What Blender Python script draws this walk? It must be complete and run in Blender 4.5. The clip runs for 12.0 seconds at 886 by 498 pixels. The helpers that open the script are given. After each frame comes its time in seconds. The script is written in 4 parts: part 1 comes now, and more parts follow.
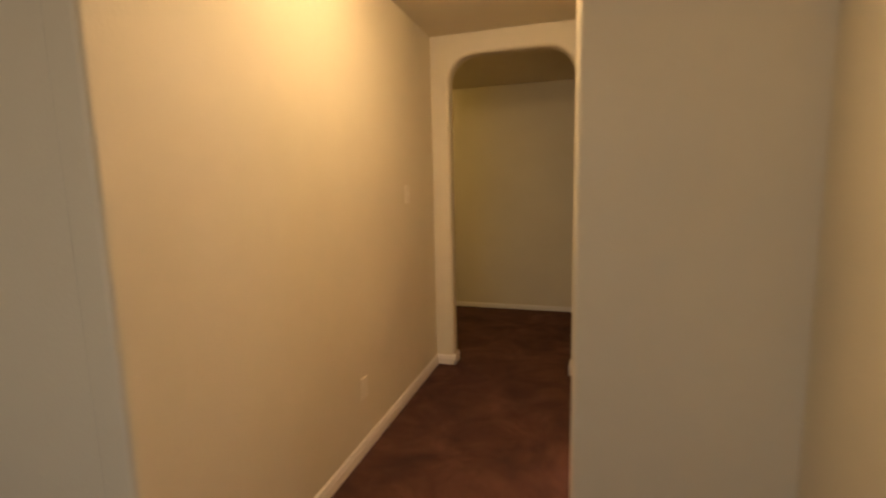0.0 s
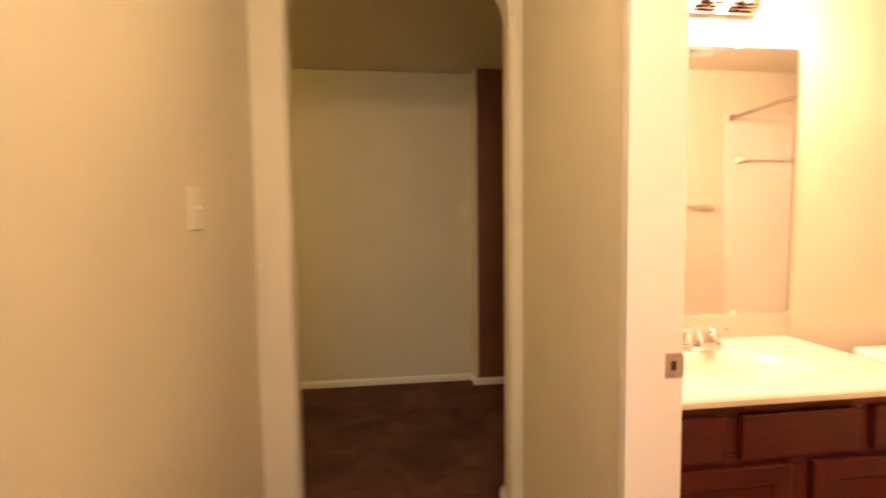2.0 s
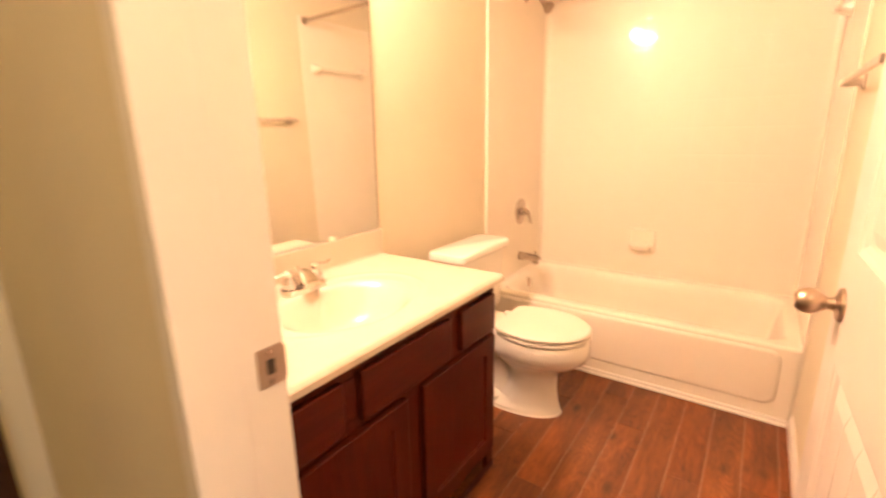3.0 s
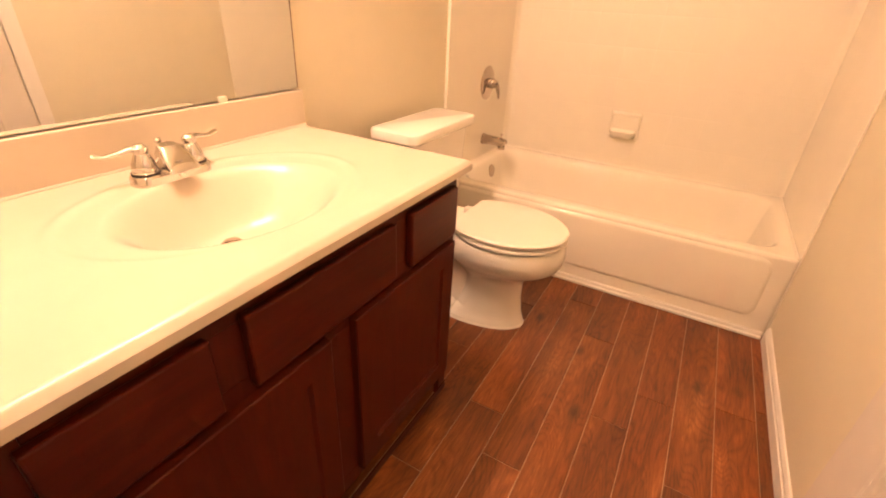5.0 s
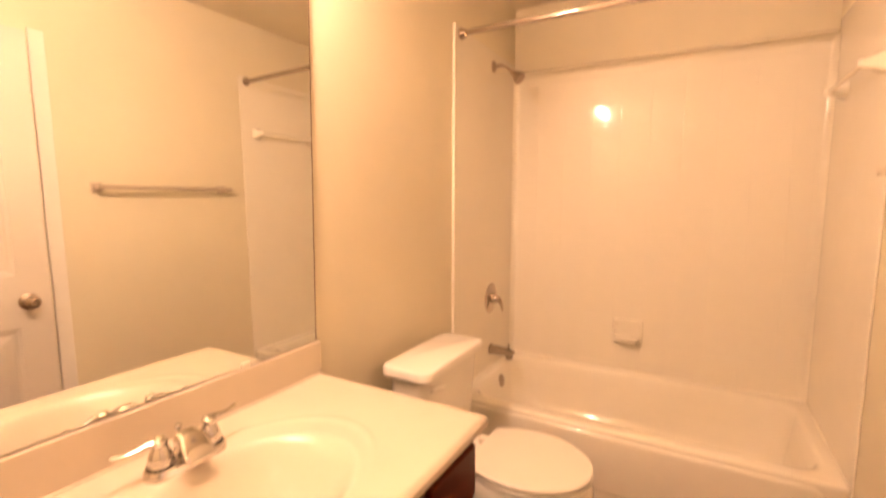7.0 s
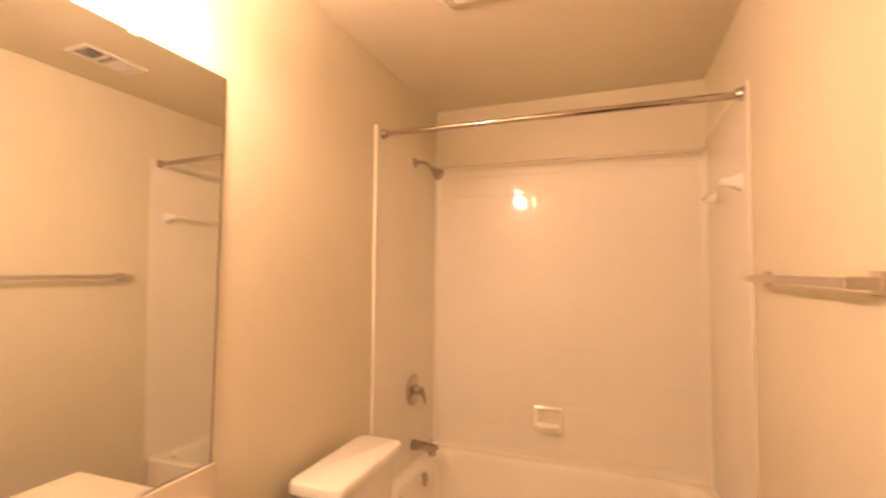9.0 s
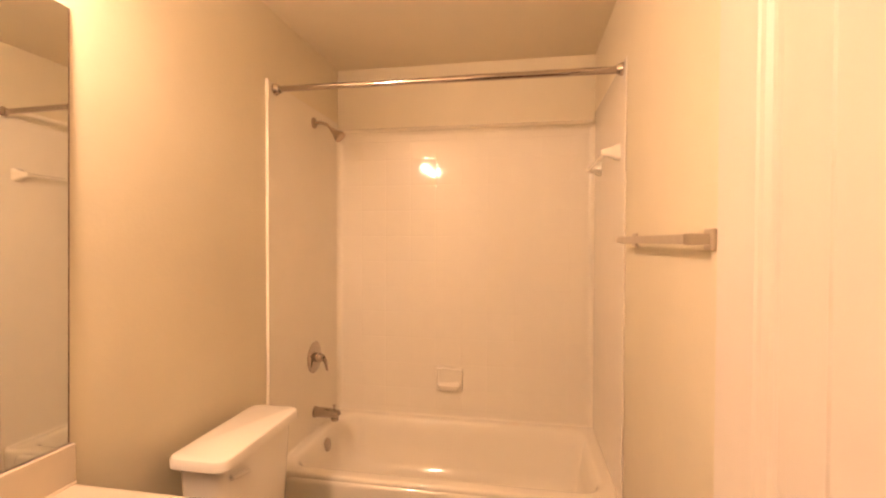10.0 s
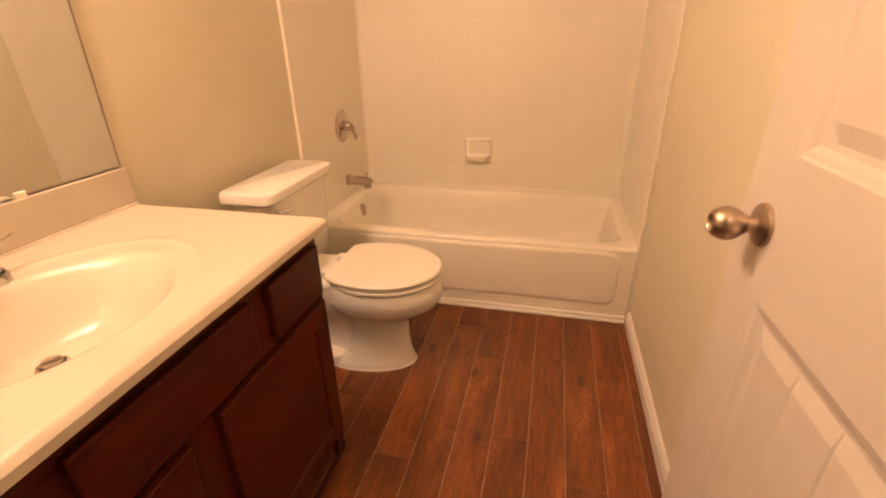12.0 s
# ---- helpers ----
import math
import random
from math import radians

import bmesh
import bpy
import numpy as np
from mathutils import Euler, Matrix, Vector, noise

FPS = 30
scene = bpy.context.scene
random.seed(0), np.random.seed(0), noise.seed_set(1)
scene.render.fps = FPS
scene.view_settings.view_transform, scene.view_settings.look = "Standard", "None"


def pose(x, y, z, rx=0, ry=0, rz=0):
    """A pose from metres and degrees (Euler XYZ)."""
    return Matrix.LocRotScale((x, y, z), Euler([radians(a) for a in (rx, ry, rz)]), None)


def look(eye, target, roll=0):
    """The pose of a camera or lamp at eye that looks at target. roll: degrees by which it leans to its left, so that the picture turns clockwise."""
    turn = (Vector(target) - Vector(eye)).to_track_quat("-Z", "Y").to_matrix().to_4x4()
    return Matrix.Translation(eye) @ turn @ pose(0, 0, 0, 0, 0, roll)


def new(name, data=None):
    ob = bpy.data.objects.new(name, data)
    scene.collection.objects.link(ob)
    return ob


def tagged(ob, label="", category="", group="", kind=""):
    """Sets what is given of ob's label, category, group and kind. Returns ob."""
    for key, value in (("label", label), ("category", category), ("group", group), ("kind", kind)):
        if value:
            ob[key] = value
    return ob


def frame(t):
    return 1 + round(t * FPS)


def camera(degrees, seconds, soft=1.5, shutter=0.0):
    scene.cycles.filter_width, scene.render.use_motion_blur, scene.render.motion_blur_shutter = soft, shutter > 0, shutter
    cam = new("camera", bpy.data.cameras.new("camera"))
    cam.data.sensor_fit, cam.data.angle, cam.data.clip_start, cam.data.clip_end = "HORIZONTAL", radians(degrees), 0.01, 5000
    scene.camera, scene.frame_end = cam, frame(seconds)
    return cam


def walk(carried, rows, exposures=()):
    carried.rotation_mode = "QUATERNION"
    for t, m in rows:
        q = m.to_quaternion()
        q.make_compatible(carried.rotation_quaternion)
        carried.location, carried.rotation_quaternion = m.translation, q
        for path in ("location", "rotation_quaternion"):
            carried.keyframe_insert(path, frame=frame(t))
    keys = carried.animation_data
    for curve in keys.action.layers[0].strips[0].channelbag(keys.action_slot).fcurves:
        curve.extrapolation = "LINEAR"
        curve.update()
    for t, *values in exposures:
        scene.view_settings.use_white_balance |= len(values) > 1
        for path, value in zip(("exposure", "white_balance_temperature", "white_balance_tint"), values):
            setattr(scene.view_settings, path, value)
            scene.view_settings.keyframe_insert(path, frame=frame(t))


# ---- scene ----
cam = camera(88.9, 12.0, soft=2.0, shutter=0.5)
PATH = [
    (0, (-0.039, -1.618, 1.359), (-0.62, 0.277, 1.095), -1.3),
    (0.2, (-0.118, -1.481, 1.346), (-0.814, 0.373, 1.07), -1.8),
    (0.4, (-0.212, -1.335, 1.324), (-1.058, 0.462, 1.088), -1.4),
    (0.5, (-0.267, -1.253, 1.312), (-1.168, 0.52, 1.104), -0.6),
    (0.7, (-0.342, -1.142, 1.295), (-1.301, 0.604, 1.114), -0.4),
    (1, (-0.452, -0.915, 1.28), (-1.24, 0.9, 1.142), -0.4),
    (1.5, (-0.596, -0.591, 1.311), (-0.788, 1.396, 1.188), -0.8),
    (2, (-0.591, -0.197, 1.288), (-0.349, 1.785, 1.166), -0.7),
    (2.5, (-0.446, 0.077, 1.261), (0.574, 1.778, 1.008), -0.1),
    (3, (-0.258, 0.243, 1.257), (1.329, 1.358, 0.767), -1.0),
    (3.5, (-0.067, 0.339, 1.213), (1.553, 1.309, 0.553), 1.4),
    (5.5, (0.093, 0.486, 1.127), (1.631, 1.304, 0.144), 2.8),
    (6, (0.094, 0.5, 1.168), (1.701, 1.37, 0.357), 1.8),
    (6.5, (0.094, 0.495, 1.238), (1.776, 1.432, 0.697), 0.8),
    (7, (0.098, 0.502, 1.325), (1.829, 1.479, 1.103), 0.1),
    (7.2, (0.116, 0.568, 1.337), (1.873, 1.518, 1.243), 1.1),
    (8.8, (0.112, 0.461, 1.426), (1.934, 1.279, 1.539), 0.2),
    (9, (0.117, 0.462, 1.421), (1.986, 1.167, 1.517), 0.4),
    (9.5, (0.128, 0.419, 1.41), (2.071, 0.893, 1.454), 0.1),
    (10, (0.143, 0.393, 1.398), (2.112, 0.741, 1.362), 0.2),
    (10.5, (0.144, 0.406, 1.354), (2.108, 0.736, 1.168), 0.1),
    (11, (0.157, 0.407, 1.293), (2.065, 0.743, 0.795), -0.1),
    (11.5, (0.154, 0.385, 1.21), (1.966, 0.758, 0.45), -0.8),
    (12, (0.136, 0.404, 1.186), (1.896, 0.83, 0.338), -1.0),
]
EXPOSURES = [
    (0, 0.24, 6550, 9), (0.5, 0.46, 6450, 8), (1.0, 0.72, 6280, 8), (1.5, 0.86, 6150, 10), (2.0, 0.88, 6100, 10), (2.5, 0.85, 6150, 10),
    (3.0, 0.78, 6250, 10), (3.5, 0.58, 6150, 10), (5.5, 0.42, 6400, 10), (6.0, 0.38, 6250, 9), (6.5, 0.27, 6250, 10), (7.0, 0.16, 6450, 10),
    (9.0, -0.06, 6480, 9), (9.5, -0.06, 6450, 9), (10.5, -0.1, 6450, 8), (11.0, -0.14, 6450, 7), (12.0, -0.08, 6420, 7)]
walk(cam, [(t, look(e, a, r)) for t, e, a, r in PATH], EXPOSURES)


# ---- light ----
W = bpy.data.worlds.new("world")
scene.world = W
W.use_nodes = True
SKY = W.node_tree.nodes.new("ShaderNodeTexSky")
SKY.sky_type = "NISHITA"
SKY.sun_disc = False
SKY.sun_elevation, SKY.sun_rotation = radians(35), radians(150)
W.node_tree.links.new(SKY.outputs[0], W.node_tree.nodes["Background"].inputs[0])
W.node_tree.nodes["Background"].inputs[1].default_value = 0.08

WARM = (1.0, 0.618, 0.435)
HALL_WARM = (1.0, 0.67, 0.365)
VANITY_GLOW = 455
HALL_GLOW = 46
DAY_WATTS = 17


def area(name, m, sx, sy, watts, col):
    d = bpy.data.lights.new(name, "AREA")
    d.shape, d.size, d.size_y, d.energy, d.color = "RECTANGLE", sx, sy, watts, col
    ob = new(name, d)
    ob.matrix_world = m
    return ob


area("window_daylight", look((-0.9, -4.05, 1.4), (-0.9, 0, 1.4)), 1.5, 1.2, DAY_WATTS, (1.0, 0.87, 0.80))


# ---- materials ----
def nodes_of(name, col, rough=0.5, metal=0.0):
    m = bpy.data.materials.new(name)
    m.use_nodes = True
    nt = m.node_tree
    b = nt.nodes["Principled BSDF"]
    b.inputs["Base Color"].default_value = (*col, 1)
    b.inputs["Roughness"].default_value = rough
    b.inputs["Metallic"].default_value = metal
    return m, nt, b


def coords(nt, scale=(1, 1, 1), vary=False):
    tc = nt.nodes.new("ShaderNodeTexCoord")
    mp = nt.nodes.new("ShaderNodeMapping")
    mp.inputs["Scale"].default_value = scale
    nt.links.new(tc.outputs["Object"], mp.inputs["Vector"])
    if vary:
        oi = nt.nodes.new("ShaderNodeObjectInfo")
        mu = nt.nodes.new("ShaderNodeMath")
        mu.operation = "MULTIPLY"
        mu.inputs[1].default_value = 37.0
        cb = nt.nodes.new("ShaderNodeCombineXYZ")
        nt.links.new(oi.outputs["Random"], mu.inputs[0])
        for k in range(3):
            nt.links.new(mu.outputs[0], cb.inputs[k])
        nt.links.new(cb.outputs[0], mp.inputs["Location"])
    return mp.outputs[0]


def noise_of(nt, vec, scale, detail=4.0, rough=0.5, distort=0.0):
    n = nt.nodes.new("ShaderNodeTexNoise")
    n.inputs["Scale"].default_value = scale
    n.inputs["Detail"].default_value = detail
    n.inputs["Roughness"].default_value = rough
    n.inputs["Distortion"].default_value = distort
    nt.links.new(vec, n.inputs["Vector"])
    return n.outputs["Fac"]


def ramp(nt, fac, stops):
    r = nt.nodes.new("ShaderNodeValToRGB")
    e = r.color_ramp.elements
    while len(e) < len(stops):
        e.new(0.5)
    for k, (p, c) in enumerate(stops):
        e[k].position = p
        e[k].color = (*c, 1) if len(c) == 3 else c
    nt.links.new(fac, r.inputs[0])
    return r.outputs[0]


def bump(nt, b, fac, strength, dist=0.002):
    bp = nt.nodes.new("ShaderNodeBump")
    bp.inputs["Strength"].default_value = strength
    bp.inputs["Distance"].default_value = dist
    nt.links.new(fac, bp.inputs["Height"])
    nt.links.new(bp.outputs[0], b.inputs["Normal"])
    return bp


def mottled(name, col, rough, scale=2.0, amount=0.06, metal=0.0, peel=0.0, peel_scale=90.0, peel_dist=0.002, rvar=0.05):
    """Paint-like surface: slow variation of colour and gloss, fine relief."""
    m, nt, b = nodes_of(name, col, rough, metal)
    v = coords(nt)
    n = noise_of(nt, v, scale, 5.0, 0.6)
    lo = tuple(c * (1 - amount) for c in col)
    hi = tuple(min(1, c * (1 + amount)) for c in col)
    nt.links.new(ramp(nt, n, [(0.3, lo), (0.7, hi)]), b.inputs["Base Color"])
    rr = ramp(nt, noise_of(nt, v, scale * 3, 3.0), [(0.3, (max(0.02, rough - rvar),) * 3), (0.7, (rough + rvar,) * 3)])
    nt.links.new(rr, b.inputs["Roughness"])
    if peel:
        bump(nt, b, noise_of(nt, v, peel_scale, 3.0, 0.55), peel, peel_dist)
    return m


WALL = mottled("wall_paint", (0.70, 0.635, 0.475), 0.6, 1.6, 0.035, peel=0.3, peel_scale=70, peel_dist=0.0025)
CEIL = mottled("ceiling_paint", (0.72, 0.65, 0.485), 0.85, 1.5, 0.03, peel=0.4, peel_scale=60, peel_dist=0.003)
TRIM = mottled("white_trim", (0.80, 0.755, 0.68), 0.35, 3, 0.03, peel=0.15, peel_scale=40)
DOORW = mottled("door_paint", (0.67, 0.605, 0.525), 0.42, 2.5, 0.025, peel=0.2, peel_scale=120, peel_dist=0.001)
PORC = mottled("white_porcelain", (0.83, 0.785, 0.70), 0.12, 3, 0.02, rvar=0.03)
ACRYL = mottled("tub_acrylic", (0.83, 0.775, 0.66), 0.07, 2.5, 0.025, peel=0.03, peel_scale=9, peel_dist=0.004, rvar=0.03)
SEAT = mottled("seat_plastic", (0.76, 0.71, 0.61), 0.33, 3, 0.02, rvar=0.01)
MARBLE = mottled("ivory_cultured_marble", (0.575, 0.500, 0.395), 0.19, 5, 0.03, rvar=0.04)
# base colour darkened to hold the reflections of hall and floor
CHROME = mottled("chrome", (0.50, 0.44, 0.39), 0.08, 8, 0.04, metal=1.0, rvar=0.03)
NICKEL = mottled("satin_nickel", (0.46, 0.37, 0.29), 0.34, 12, 0.08, metal=1.0)
BARM = mottled("satin_bar", (0.56, 0.49, 0.40), 0.42, 10, 0.04, metal=0.7)
# same chrome with a lighter base, in place of bright reflections
BRIGHT = mottled("chrome_bright_reflection", (0.66, 0.63, 0.60), 0.09, 8, 0.04, metal=1.0, rvar=0.03)
PLASTIC = mottled("almond_plastic", (0.76, 0.70, 0.56), 0.35, 6, 0.03)
# near-black for dark parts and for the shade painted in holes
DARK = mottled("dark_part_and_hole_shade", (0.03, 0.02, 0.015), 0.7, 6, 0.2)
GROUT = mottled("pale_grout", (0.42, 0.29, 0.18), 0.8, 30, 0.2)
# far wall's deep shade is mixed into this brown; also colours the door edge
WOOD_AND_SHADE = mottled("brown_wood_and_wall_shade", (0.17, 0.070, 0.034), 0.5, 5, 0.2)
# dark tone painted for the shaded slit beside the mirror glass
MIRROR_GAP = mottled("mirror_gap_shade", (0.16, 0.11, 0.075), 0.5, 20, 0.5)
MIR = nodes_of("mirror_silver", (0.86, 0.88, 0.85), 0.015, 1.0)[0]


def lamp_glass(name, strength, col):
    m, nt, b = nodes_of(name, (0.9, 0.85, 0.75), 0.3)
    b.inputs["Emission Color"].default_value = (*col, 1)
    b.inputs["Emission Strength"].default_value = strength
    return m


BULB = lamp_glass("lit_bulb", VANITY_GLOW, WARM)
# glow of the added, unseen lamp that brightens the room past the arch
FAR_FILL = lamp_glass("far_fill_glow", 33, (1.0, 0.65, 0.19))
DOME = lamp_glass("lit_dome", HALL_GLOW, HALL_WARM)


def make_carpet():
    m, nt, b = nodes_of("brown_carpet", (0.06, 0.03, 0.02), 0.95)
    v = coords(nt)
    a = noise_of(nt, v, 3.2, 6.0, 0.65, 0.6)
    f = noise_of(nt, v, 420, 2.0)
    mx = nt.nodes.new("ShaderNodeMix")
    mx.data_type = "FLOAT"
    mx.inputs[0].default_value = 0.35
    nt.links.new(a, mx.inputs[2])
    nt.links.new(f, mx.inputs[3])
    nt.links.new(ramp(nt, mx.outputs[0], [(0.36, (0.045, 0.0155, 0.0095)), (0.52, (0.098, 0.036, 0.022)), (0.66, (0.18, 0.073, 0.044))]), b.inputs["Base Color"])
    bump(nt, b, noise_of(nt, v, 260, 3.0, 0.7), 0.9, 0.008)
    return m


def blend(nt, a, b, f):
    mx = nt.nodes.new("ShaderNodeMix")
    mx.data_type = "FLOAT"
    mx.inputs[0].default_value = f
    nt.links.new(a, mx.inputs[2])
    nt.links.new(b, mx.inputs[3])
    return mx.outputs[0]


def make_plank():
    m, nt, b = nodes_of("wood_look_plank", (0.2, 0.06, 0.03), 0.38)
    patches = noise_of(nt, coords(nt, (1.5, 7, 7), True), 1.0, 4.0, 0.55, 0.6)
    flecks = noise_of(nt, coords(nt, (9, 95, 95), True), 1.0, 4.0, 0.7, 0.8)
    fine = noise_of(nt, coords(nt, (24, 330, 330), True), 1.0, 3.0, 0.7)
    contour = noise_of(nt, coords(nt, (1.7, 9.0, 9.0), True), 1.0, 1.6, 0.45, 0.5)
    turns = nt.nodes.new("ShaderNodeMath")
    turns.operation = "MULTIPLY"
    turns.inputs[1].default_value = 26.0
    nt.links.new(contour, turns.inputs[0])
    rings = nt.nodes.new("ShaderNodeMath")
    rings.operation = "PINGPONG"
    rings.inputs[1].default_value = 0.5
    nt.links.new(turns.outputs[0], rings.inputs[0])
    figure = nt.nodes.new("ShaderNodeMapRange")
    figure.inputs["From Max"].default_value = 0.28
    figure.inputs["To Min"].default_value = 0.12
    figure.inputs["To Max"].default_value = 0.60
    nt.links.new(rings.outputs[0], figure.inputs["Value"])
    f = blend(nt, patches, figure.outputs[0], 0.20)
    f = blend(nt, f, flecks, 0.35)
    f = blend(nt, f, fine, 0.17)
    col = ramp(nt, f, [(0.36, (0.046, 0.0098, 0.003)), (0.43, (0.100, 0.0245, 0.0062)), (0.50, (0.158, 0.0435, 0.0104)), (0.57, (0.225, 0.070, 0.0175)), (0.64, (0.35, 0.125, 0.036))])
    oi = nt.nodes.new("ShaderNodeObjectInfo")
    hs = nt.nodes.new("ShaderNodeHueSaturation")
    mr = nt.nodes.new("ShaderNodeMapRange")
    mr.inputs["To Min"].default_value = 0.79
    mr.inputs["To Max"].default_value = 1.2
    nt.links.new(oi.outputs["Random"], mr.inputs["Value"])
    nt.links.new(mr.outputs[0], hs.inputs["Value"])
    nt.links.new(col, hs.inputs["Color"])
    knots = nt.nodes.new("ShaderNodeTexVoronoi")
    knots.inputs["Scale"].default_value = 1.0
    nt.links.new(coords(nt, (3.1, 6.5, 6.5), True), knots.inputs["Vector"])
    dark = nt.nodes.new("ShaderNodeMix")
    dark.data_type = "RGBA"
    dark.blend_type = "MULTIPLY"
    dark.inputs[0].default_value = 1.0
    nt.links.new(hs.outputs[0], dark.inputs[6])
    nt.links.new(ramp(nt, knots.outputs["Distance"], [(0.04, (0.35, 0.3, 0.3)), (0.15, (1, 1, 1))]), dark.inputs[7])
    nt.links.new(dark.outputs[2], b.inputs["Base Color"])
    bump(nt, b, f, 0.35, 0.0012)
    return m


def make_cabinet(name="cherry_stained_wood", tall=True):
    m, nt, b = nodes_of(name, (0.11, 0.02, 0.01), 0.33)
    v = coords(nt, (9, 9, 1.2) if tall else (1.2, 9, 9), True)
    g = noise_of(nt, v, 2.0, 5.0, 0.6, 0.8)
    f = noise_of(nt, coords(nt, (90, 90, 5) if tall else (5, 90, 90), True), 1.0, 3.0)
    mx = nt.nodes.new("ShaderNodeMix")
    mx.data_type = "FLOAT"
    mx.inputs[0].default_value = 0.35
    nt.links.new(g, mx.inputs[2])
    nt.links.new(f, mx.inputs[3])
    nt.links.new(ramp(nt, mx.outputs[0], [(0.3, (0.038, 0.0042, 0.0013)), (0.7, (0.080, 0.0100, 0.0028))]), b.inputs["Base Color"])
    b.inputs["Specular IOR Level"].default_value = 0.22
    bump(nt, b, f, 0.08, 0.001)
    return m


CARPET = make_carpet()
PLANK = make_plank()
CAB = make_cabinet()
CAB_LONG = make_cabinet("cherry_stained_wood_long_grain", False)


# ---- shapes ----
def part(name, bm, material, parent=None, label="", smooth=False):
    bmesh.ops.recalc_face_normals(bm, faces=bm.faces)
    me = bpy.data.meshes.new(name)
    bm.to_mesh(me)
    bm.free()
    me.materials.append(material)
    if smooth:
        for p in me.polygons:
            p.use_smooth = True
        me.set_sharp_from_angle(angle=radians(32))
    ob = new(name, me)
    if parent is not None:
        ob.parent = parent
        ob.matrix_parent_inverse = parent.matrix_basis.inverted()
    return tagged(ob, label)


def thing(name, x, y, z, label, category, group="", kind=""):
    ob = new(name)
    ob.empty_display_size = 0.1
    ob.location = (x, y, z)
    return tagged(ob, label, category, group, kind)


def box(x0, y0, z0, x1, y1, z1, bevel=0.0, seg=2):
    bm = bmesh.new()
    bmesh.ops.create_cube(bm, size=1)
    for v in bm.verts:
        v.co = Vector(((x0 + x1) / 2 + v.co.x * (x1 - x0), (y0 + y1) / 2 + v.co.y * (y1 - y0), (z0 + z1) / 2 + v.co.z * (z1 - z0)))
    if bevel:
        bmesh.ops.bevel(bm, geom=list(bm.edges), offset=bevel, segments=seg, profile=0.5, affect="EDGES")
    return bm


def join(*parts):
    bm = bmesh.new()
    for p in parts:
        me = bpy.data.meshes.new("tmp")
        p.to_mesh(me)
        p.free()
        bm.from_mesh(me)
        bpy.data.meshes.remove(me)
    return bm


def turned(profile, m, n=24):
    """A turned piece: (radius, height) pairs round the local z, laid by m."""
    bm = bmesh.new()
    rings = []
    for r, h in profile:
        if r < 1e-5:
            rings.append([bm.verts.new(m @ Vector((0, 0, h)))])
        else:
            rings.append([bm.verts.new(m @ Vector((r * math.cos(2 * math.pi * k / n), r * math.sin(2 * math.pi * k / n), h))) for k in range(n)])
    for a, b in zip(rings, rings[1:]):
        for k in range(n):
            j = (k + 1) % n
            if len(a) == 1 and len(b) > 1:
                bm.faces.new((a[0], b[k], b[j]))
            elif len(b) == 1 and len(a) > 1:
                bm.faces.new((a[k], b[0], a[j]))
            elif len(a) > 1:
                bm.faces.new((a[k], a[j], b[j], b[k]))
    return bm


def tube(points, radii, n=12, flat=1.0):
    """A tube through points with a radius at each; flat squeezes it in z."""
    bm = bmesh.new()
    pts = [Vector(p) for p in points]
    rings = []
    for i, p in enumerate(pts):
        d = (pts[min(i + 1, len(pts) - 1)] - pts[max(i - 1, 0)]).normalized()
        side = d.cross(Vector((0, 0, 1)))
        side = side.normalized() if side.length > 1e-3 else Vector((1, 0, 0))
        up = side.cross(d).normalized()
        r = radii[i] if isinstance(radii, (list, tuple)) else radii
        rings.append([bm.verts.new(p + side * r * math.cos(2 * math.pi * k / n) + up * r * flat * math.sin(2 * math.pi * k / n)) for k in range(n)])
    for a, b in zip(rings, rings[1:]):
        for k in range(n):
            bm.faces.new((a[k], a[(k + 1) % n], b[(k + 1) % n], b[k]))
    bm.faces.new(rings[0])
    bm.faces.new(rings[-1])
    return bm


def loft(rings, close_first=False, close_last=True):
    bm = bmesh.new()
    vs = [[bm.verts.new(p) for p in ring] for ring in rings]
    n = len(vs[0])
    for a, b in zip(vs, vs[1:]):
        for k in range(n):
            bm.faces.new((a[k], a[(k + 1) % n], b[(k + 1) % n], b[k]))
    if close_first:
        bm.faces.new(vs[0])
    if close_last:
        bm.faces.new(vs[-1])
    return bm


def round_rect(u0, v0, u1, v1, r, n=8):
    pts = []
    for cu, cv, a0 in ((u1 - r, v1 - r, 0), (u0 + r, v1 - r, 90), (u0 + r, v0 + r, 180), (u1 - r, v0 + r, 270)):
        for k in range(n + 1):
            a = radians(a0 + 90 * k / n)
            pts.append((cu + r * math.cos(a), cv + r * math.sin(a)))
    return pts


def plate_rings(u0, v0, u1, v1, rings, axis, n=6):
    """Nested rounded rectangles (inset, radius, height) in the plane across an axis."""
    out = []
    for inset, r, h in rings:
        ring = []
        for u, v in round_rect(u0 + inset, v0 + inset, u1 - inset, v1 - inset, max(r, 1e-4), n):
            ring.append({"x": (h, u, v), "y": (u, h, v), "z": (u, v, h)}[axis])
        out.append(ring)
    return out


def rounded_wall(x0, y0, z0, x1, y1, z1, corners=(), r=0.022):
    """A wall with some of its upright edges rounded."""
    bm = box(x0, y0, z0, x1, y1, z1)
    picked = []
    for e in bm.edges:
        a, b = e.verts
        if abs(a.co.z - b.co.z) > 0.01 and any(abs(a.co.x - cx) < 1e-3 and abs(a.co.y - cy) < 1e-3 for cx, cy in corners):
            picked.append(e)
    if picked:
        bmesh.ops.bevel(bm, geom=picked, offset=r, segments=6, profile=0.5, affect="EDGES")
    return bm


def structure(name, bm, material, label, smooth=False, category="wall"):
    ob = part(name, bm, material, None, label, smooth)
    return tagged(ob, kind="structure", category=category)


